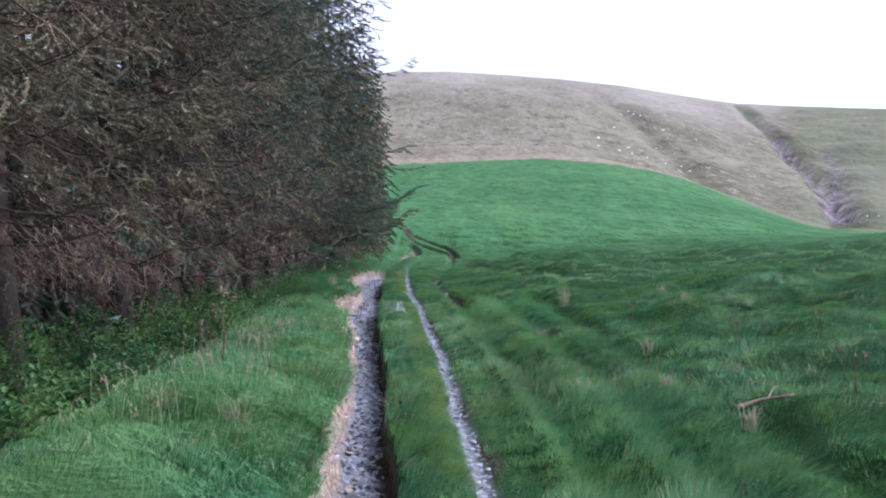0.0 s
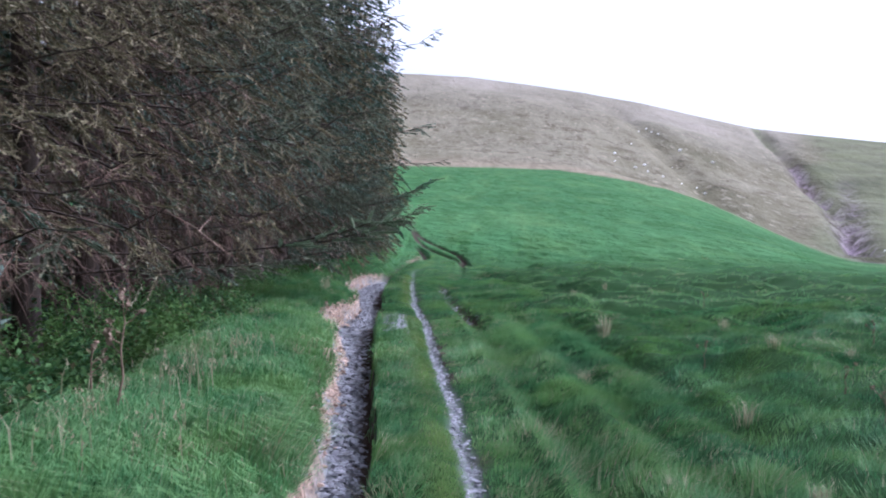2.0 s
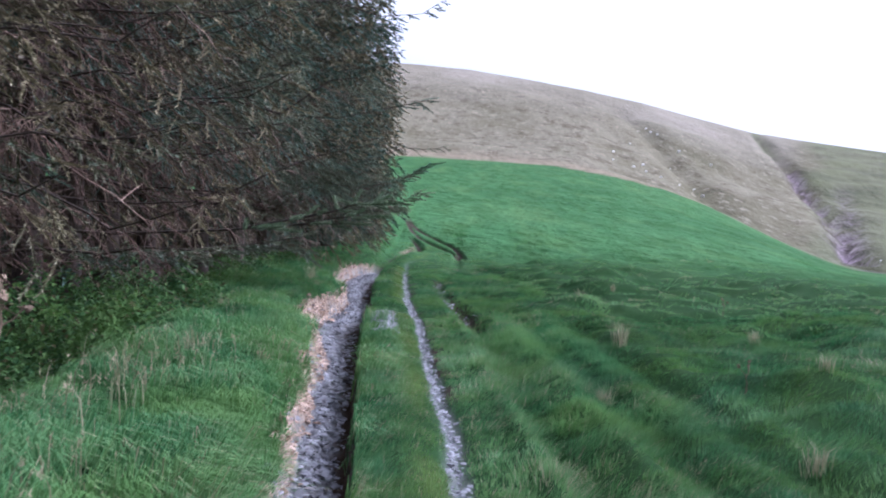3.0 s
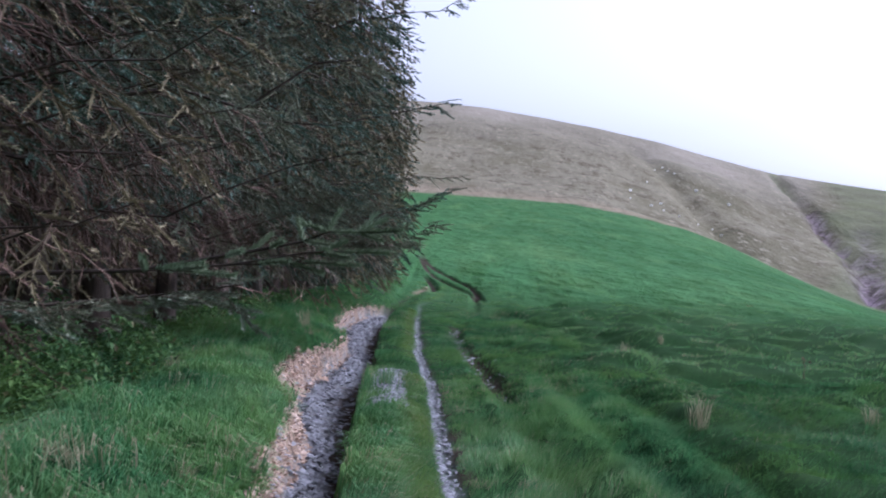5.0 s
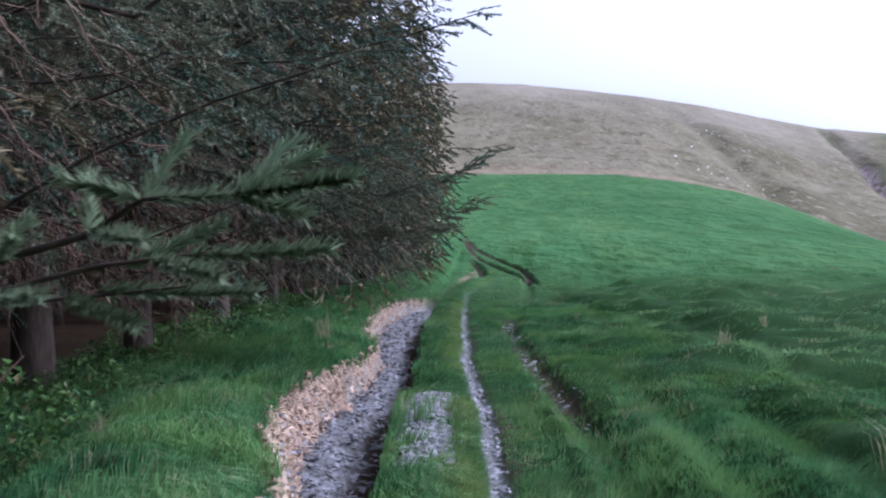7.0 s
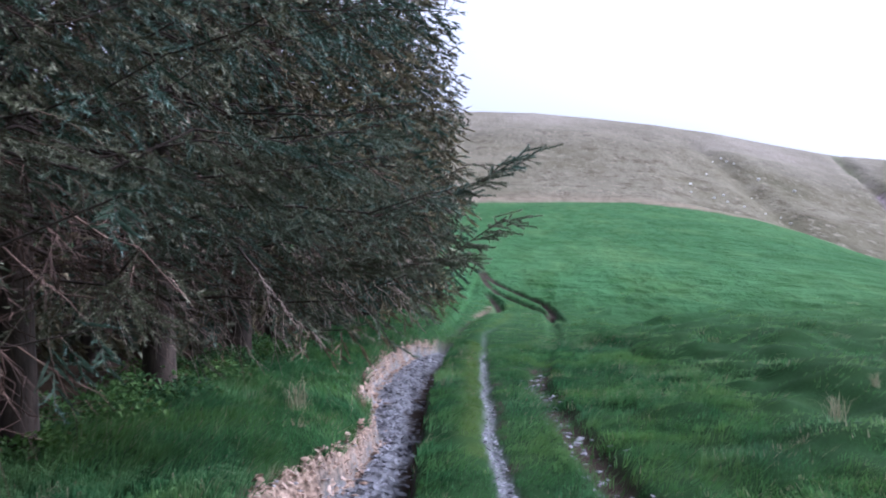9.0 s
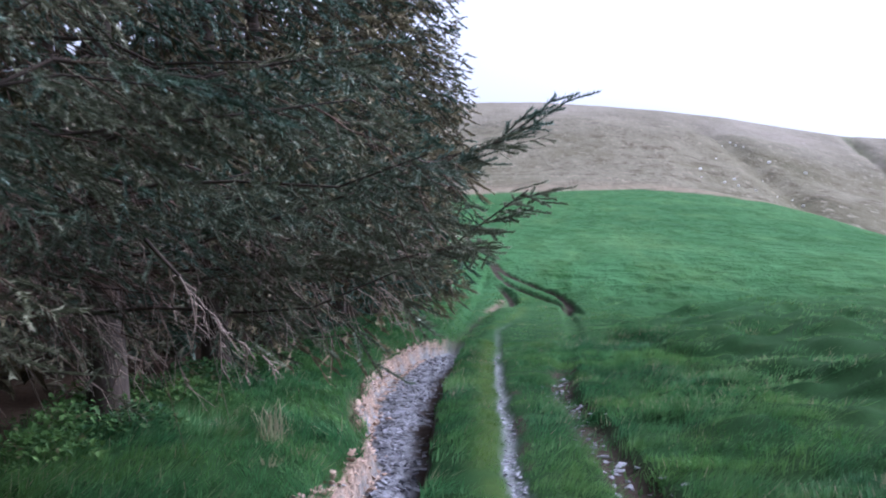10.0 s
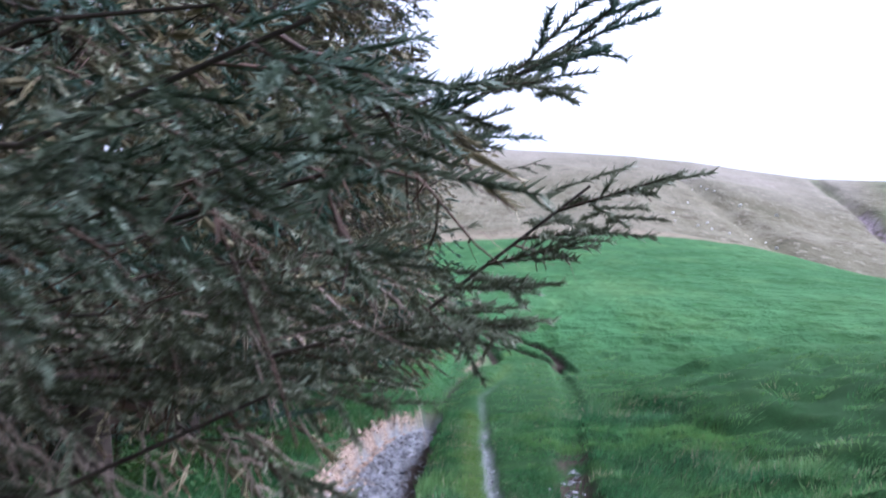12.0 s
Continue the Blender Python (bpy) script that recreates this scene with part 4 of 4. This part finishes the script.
def dry_tuft(seed, n=46, tall=0.34, upright=False):
    r = np.random.default_rng(seed)
    a, ln = r.uniform(0, 2 * math.pi, n), tall * r.uniform(0.5, 1.1, n)
    lean = r.uniform(0.25, 0.9, n) * ln * (0.4 if upright else 1)
    x, y = r.normal(0, 0.12 if upright else 0.03, n), r.normal(0, 0.12 if upright else 0.03, n)
    dx, dy = np.cos(a) * lean + 0.1 * ln, np.sin(a) * lean
    w = 0.0028
    wx, wy = -np.sin(a) * w, np.cos(a) * w
    z = np.zeros(n)
    v = np.stack((np.stack((x - wx, y - wy, z - 0.03), 1), np.stack((x + wx, y + wy, z - 0.03), 1),
                  np.stack((x + dx * 0.4 - wx, y + dy * 0.4 - wy, ln * 0.65), 1), np.stack((x + dx * 0.4 + wx, y + dy * 0.4 + wy, ln * 0.65), 1),
                  np.stack((x + dx, y + dy, ln * 0.85), 1)), 1).reshape(-1, 3)
    k = np.arange(n)[:, None] * 5
    f = np.concatenate((k + (0, 1, 3), k + (0, 3, 2), k + (2, 3, 4)))
    tint, dry = np.repeat(r.random(n), 5), np.repeat(r.uniform(0.45, 0.9, n), 5)
    if upright:
        # feathery seed heads: six short bristles on each tip
        m = n * 6
        at = np.repeat(np.stack((x + dx, y + dy, ln * 0.85), 1), 6, 0) - np.stack((r.normal(0, 0.004, m), r.normal(0, 0.004, m), r.uniform(0, 0.06, m)), 1)
        way = np.stack((r.normal(0.2, 0.5, m), r.normal(0, 0.5, m), r.uniform(0.4, 1.2, m)), 1) * 0.022
        wide = np.stack((np.full(m, 0.0035), r.normal(0, 0.002, m), np.zeros(m)), 1)
        f = np.concatenate((f, np.arange(m * 3).reshape(-1, 3) + len(v)))
        v = np.concatenate((v, np.stack((at - wide, at + wide, at + way), 1).reshape(-1, 3)))
        tint, dry = np.concatenate((tint, np.full(m * 3, 0.8))), np.concatenate((dry, np.full(m * 3, 0.95)))
        me = mesh_from("seed_grass", v, f, GRASS, {"tint": tint, "dry": dry})
        return tagged(new("seed_grass", me), "pale upright grass stems with feathery seed heads on the verge", "grass tuft", "seeding grasses of the verge")
    me = mesh_from("dry_tuft", v, f, GRASS, {"tint": tint, "dry": dry})
    return tagged(new("dry_tuft", me), "pale straw-coloured tuft of dead grass", "grass tuft", "dry grass tufts")


TUFTS = ((1.75, 7.3), (1.95, 5.9), (2.3, 20.3), (3.2, 12.0), (3.1, 21.5), (-2.0, 9.4), (-2.2, 10.2), (-1.35, 5.6), (2.1, 9.5), (4.2, 12.5), (3.6, 15.0), (1.9, 14.5), (2.6, 8.2), (-2.6, 14.2), (-2.4, 19.5), (1.2, 11.6), (-1.5, 10.9))
kinds = [dry_tuft(731 + k, tall=0.2 + 0.05 * k) for k in range(3)]
for i, (x, y) in enumerate(TUFTS):
    m = pose(x, y, float(height(x, y)), 0, 0, 47 * i) @ Matrix.Scale(0.8 + 0.12 * (i % 4), 4)
    if i < 3:
        kinds[i].matrix_basis = m
    else:
        copy_thing(kinds[i % 3], m)

seeding = [dry_tuft(751 + k, n=6 + 3 * k, tall=0.28 + 0.05 * k, upright=True) for k in range(3)]
rt = random.Random(755)
for i in range(22):
    y = 5.0 + 5.8 * (i + rt.random()) / 22
    x = -2.05 + rt.gauss(0, 0.26)
    m = pose(x, y, float(height(x, y)), 0, 0, 61 * i) @ Matrix.Scale(rt.uniform(0.8, 1.15), 4)
    if i < 3:
        seeding[i].matrix_basis = m
    else:
        copy_thing(seeding[i % 3], m)


def tube(bm, pts, r0, r1, sides=6):
    rings = []
    for k, p in enumerate(pts):
        q = Vector(pts[min(k + 1, len(pts) - 1)]) - Vector(pts[max(k - 1, 0)])
        turn = q.to_track_quat("Z", "Y")
        rad = r0 + (r1 - r0) * k / (len(pts) - 1)
        rings.append([bm.verts.new(Vector(p) + turn @ Vector((rad * math.cos(2 * math.pi * i / sides), rad * math.sin(2 * math.pi * i / sides), 0))) for i in range(sides)])
    for a, b in zip(rings, rings[1:]):
        for i in range(sides):
            bm.faces.new((a[i], a[(i + 1) % sides], b[(i + 1) % sides], b[i]))
    bm.faces.new(rings[0][::-1])
    bm.faces.new(rings[-1])


def part(name, bm, material, parent, label=""):
    me = bpy.data.meshes.new(name)
    bm.to_mesh(me)
    bm.free()
    me.materials.append(material)
    return child(name, me, parent, label)


def head(bm, at, size, seed):
    """A shaggy seed head: a small body drawn out into spikes."""
    q = random.Random(seed)
    made = bmesh.ops.create_icosphere(bm, subdivisions=2, radius=size * 0.5)["verts"]
    for k, v in enumerate(made):
        v.co = Vector(at) + v.co * (q.uniform(1.4, 2.3) if q.random() < 0.35 else q.uniform(0.4, 0.75))


def stalk(name, label, category, tall, heads, seed, group=""):
    """A dead flower stalk with side stems, each with a head."""
    q = random.Random(seed)
    root = new(name)
    bm = bmesh.new()
    pts = [(0.03 * q.gauss(0, 1) * k / 5 + 0.06 * (k / 5) ** 2 * tall, 0.02 * q.gauss(0, 1) * k / 5, tall * k / 5 - (0.05 if k == 0 else 0)) for k in range(6)]
    tube(bm, pts, 0.009, 0.004)
    part("stem", bm, DRYSTEM, root)
    for k in range(heads):
        f = 1 - 0.5 * k / max(1, heads)
        i = min(4, int(f * 5))
        p = Vector(pts[i]).lerp(Vector(pts[i + 1]), f * 5 - i)
        a = q.uniform(0, 6.28)
        e = p if k == 0 else p + Vector((math.cos(a) * 0.08, math.sin(a) * 0.08, 0.07))
        bm = bmesh.new()
        if k:
            tube(bm, (p, (p + e) / 2 + Vector((0, 0, -0.012)), e), 0.0035, 0.002, 4)
        head(bm, e, 0.012 + 0.022 * tall + 0.006 * q.random(), seed + k)
        part("seed_head", bm, DRYSTEM, root)
    return tagged(root, label, category, group)


weed = stalk("thistle_stalk", "tall brown dead thistle stalk with shaggy seed heads", "weed", 0.74, 7, 91)
weed.matrix_basis = pose(-1.9, 7.6, float(height(-1.9, 7.6)), 0, 0, 30)
weed2 = stalk("thistle_stalk", "short brown dead thistle stalk beside the taller one", "weed", 0.4, 4, 93)
weed2.matrix_basis = pose(-2.15, 7.9, float(height(-2.15, 7.9)), 0, 0, 130)
dock = stalk("dock_stalk", "short reddish-brown dock stalk with a seed head in the pasture", "weed", 0.24, 3, 95, "dock stalks of the pasture")
for i, (x, y) in enumerate(((2.4, 11.7), (3.9, 9.4), (3.2, 7.3), (2.7, 6.0), (3.4, 10.8), (4.9, 13.5), (2.9, 9.0), (4.3, 18.5))):
    m = pose(x, y, float(height(x, y)), 0, 0, 75 * i)
    if i:
        copy_thing(dock, m)
    else:
        dock.matrix_basis = m
stick = new("fallen_branch")
bm = bmesh.new()
tube(bm, [(-0.28, 0, 0.0), (-0.1, 0.03, 0.03), (0.1, 0.0, 0.05), (0.3, 0.05, 0.04)], 0.014, 0.007)
part("stem", bm, DRYSTEM, stick)
bm = bmesh.new()
tube(bm, [(-0.05, 0.02, 0.035), (0.06, 0.14, 0.08), (0.14, 0.22, 0.07)], 0.007, 0.003, 5)
part("side_twig", bm, DRYSTEM, stick)
tagged(stick, "reddish-brown fallen branch lying in the pasture grass", "branch")
stick.matrix_basis = pose(2.2, 6.1, float(height(2.2, 6.1)) + 0.05, 0, 0, 8)

# pale boulders on the far hillside: bearing and rise in degrees from the start of the walk
pale = Mat("pale_rock", 0.85, 0.3)
pale.color(pale.ramp(pale.noise(1.5, 5), (0.3, (0.5, 0.49, 0.46)), (0.7, (0.8, 0.79, 0.75))))


def rock_mesh(name, seed, material, flat=0.7, rough=0.3):
    q = random.Random(seed)
    bm = bmesh.new()
    bmesh.ops.create_icosphere(bm, subdivisions=1, radius=0.5)
    for v in bm.verts:
        v.co *= 1 + q.uniform(-rough, rough)
        v.co.z *= flat
    me = bpy.data.meshes.new(name)
    bm.to_mesh(me)
    bm.free()
    me.materials.append(material)
    return me


BOULDERS = ((10.0, 3.73), (11.4, 5.04), (11.9, 5.18), (12.6, 4.9), (13.9, 3.9), (13.5, 2.8), (11.8, 3.0), (10.0, 3.2), (11.25, 2.85), (12.0, 2.6), (15.4, 1.3), (14.0, 1.9), (14.9, 1.6), (12.9, 2.3), (12.2, 5.0), (11.0, 4.3), (15.8, 3.2), (25.1, -1.9), (25.7, -1.95))
boulder_me = [rock_mesh("boulder", 801 + k, pale.m) for k in range(3)]
for i, (a, e) in enumerate(BOULDERS):
    rs = np.arange(60, 538, 1.0)
    bx, by = rs * math.sin(radians(a)), rs * math.cos(radians(a))
    bz = height(bx, by)
    hit = (bz - EYE_Z) / rs > math.tan(radians(e))
    k = int(np.argmax(hit)) if hit.any() else len(rs) - 1
    b = tagged(new("boulder", boulder_me[i % 3]), "pale grey boulder on the moorland hillside", "boulder", "boulders of the hillside")
    b.matrix_basis = pose(bx[k], by[k], bz[k] + 0.2, 0, 0, 50 * i) @ Matrix.Scale((1.5, 1.1, 1.3, 0.9)[i % 4] * rs[k] / 400, 4)

# slate shards of the ditch, the bank and the rill
SHARDS = [rock_mesh("stone", 821 + k, STONE, 0.16 + 0.07 * (k % 3), 0.3) for k in range(6)]
TANS = [rock_mesh("stone", 841 + k, TANSTONE, 0.3 + 0.08 * (k % 3), 0.35) for k in range(6)]
rs = np.random.default_rng(77)


def shard_place(i):
    y = rs.uniform(4.0, 27.5) if i % 4 else rs.uniform(11.5, 17.8)
    if i % 7 == 0:
        x = float(rill(y)) + rs.uniform(-0.045, 0.045)
    elif i % 9 == 0:
        y = rs.uniform(14.6, 17.2)
        x = float(inner(y)) + 0.27 + rs.normal(0, 0.09)
    elif i % 11 == 0:
        y = rs.uniform(16.5, 25)
        x = float(rut(y)) + rs.normal(0, 0.1)
    else:
        a, b = float(lip(y)), float(inner(y))
        x = a + (b - a) * rs.uniform(0.03, 0.93)
    return x, y


for i in range(300):
    x, y = shard_place(i)
    earthy = (x - float(lip(y))) / max(0.1, float(inner(y) - lip(y))) < 0.38
    b = child("stone", (TANS if earthy else SHARDS)[i % 6], ground)
    s = rs.uniform(0.035, 0.07) if i % 13 or i % 7 == 0 or i % 9 == 0 else rs.uniform(0.08, 0.12)
    b.matrix_basis = pose(x, y, float(height(x, y)) + 0.03 * s, rs.normal(0, 12), rs.normal(0, 12), rs.uniform(0, 360)) @ Matrix.Diagonal((s * 1.5, s, s, 1))


def loose(name, shapes, places, small, large, material, label, tilt=0.2):
    """Chips of stone strewn over the given places, joined."""
    vs, fs, at = [], [], 0
    n = len(places) // len(shapes)
    for k, me in enumerate(shapes):
        co = np.array([v.co for v in me.vertices])
        fc = np.array([p.vertices for p in me.polygons])
        pl = places[k * n:(k + 1) * n]
        s = rs.uniform(small, large, n)[:, None]
        an = rs.normal(0, 0.8, n)[:, None]
        cx, cy, cz = co[None, :, 0] * s * 1.7, co[None, :, 1] * s, co[None, :, 2] * s
        X, Y = pl[:, 0:1] + cx * np.cos(an) - cy * np.sin(an), pl[:, 1:2] + cx * np.sin(an) + cy * np.cos(an)
        Z = height(pl[:, 0], pl[:, 1])[:, None] + cz + cx * rs.normal(0, tilt, (n, 1)) + cy * rs.normal(0, tilt, (n, 1)) + 0.08 * s
        vs.append(np.stack((X, Y, Z), 2).reshape(-1, 3))
        fs.append((fc[None] + (np.arange(n) * len(co))[:, None, None]).reshape(-1, 3) + at)
        at += n * len(co)
    return tagged(new(name, mesh_from(name, np.concatenate(vs), np.concatenate(fs), material)), label, "gravel", kind="stuff")


def bank_place(i):
    """A place on the ditch's sloping outer bank."""
    y = rs.uniform(9.0, 29.0) if i % 3 else rs.uniform(11.0, 18.0)
    a, b = float(lip(y)), float(inner(y))
    return a + (b - a) * rs.uniform(0.0, 0.2 if y < 12.5 or y > 18 else 0.34), y


def bed_place(i):
    y = rs.uniform(3.8, 29.2)
    a, b = float(lip(y)), float(inner(y))
    return a + (b - a) * (0.22 + 0.55 * rs.random()), y


loose("gravel", SHARDS, np.array([shard_place(i + 1) for i in range(2100)]), 0.022, 0.055, GRAVEL, "loose wet slate gravel in the ditch and rill")
loose("gravel", SHARDS, np.array([bed_place(i) for i in range(3600)]), 0.02, 0.05, GRAVEL, "small slate chips covering the bed of the ditch", 0.3)
rill_at = [(float(rill(y)) + rs.uniform(-0.06, 0.06), y) for y in rs.uniform(3.8, 20.5, 1100)]
patch_at = [(float(inner(y)) + 0.27 + rs.normal(0, 0.09), y) for y in rs.uniform(14.6, 17.2, 620)]
patch_at = [p for p in patch_at if float(fbm(np.array(p[0]), np.array(p[1]), 0.25, 61)) > -0.4]
loose("gravel", SHARDS, np.array(rill_at + patch_at), 0.018, 0.04, GRAVEL, "fine slate gravel along the rill and a bare patch of the track")
loose("gravel", TANS, np.array([bank_place(i) for i in range(3000)]), 0.02, 0.05, TANGRAVEL, "tan flaky stone chips on the bank of the ditch", 0.35)
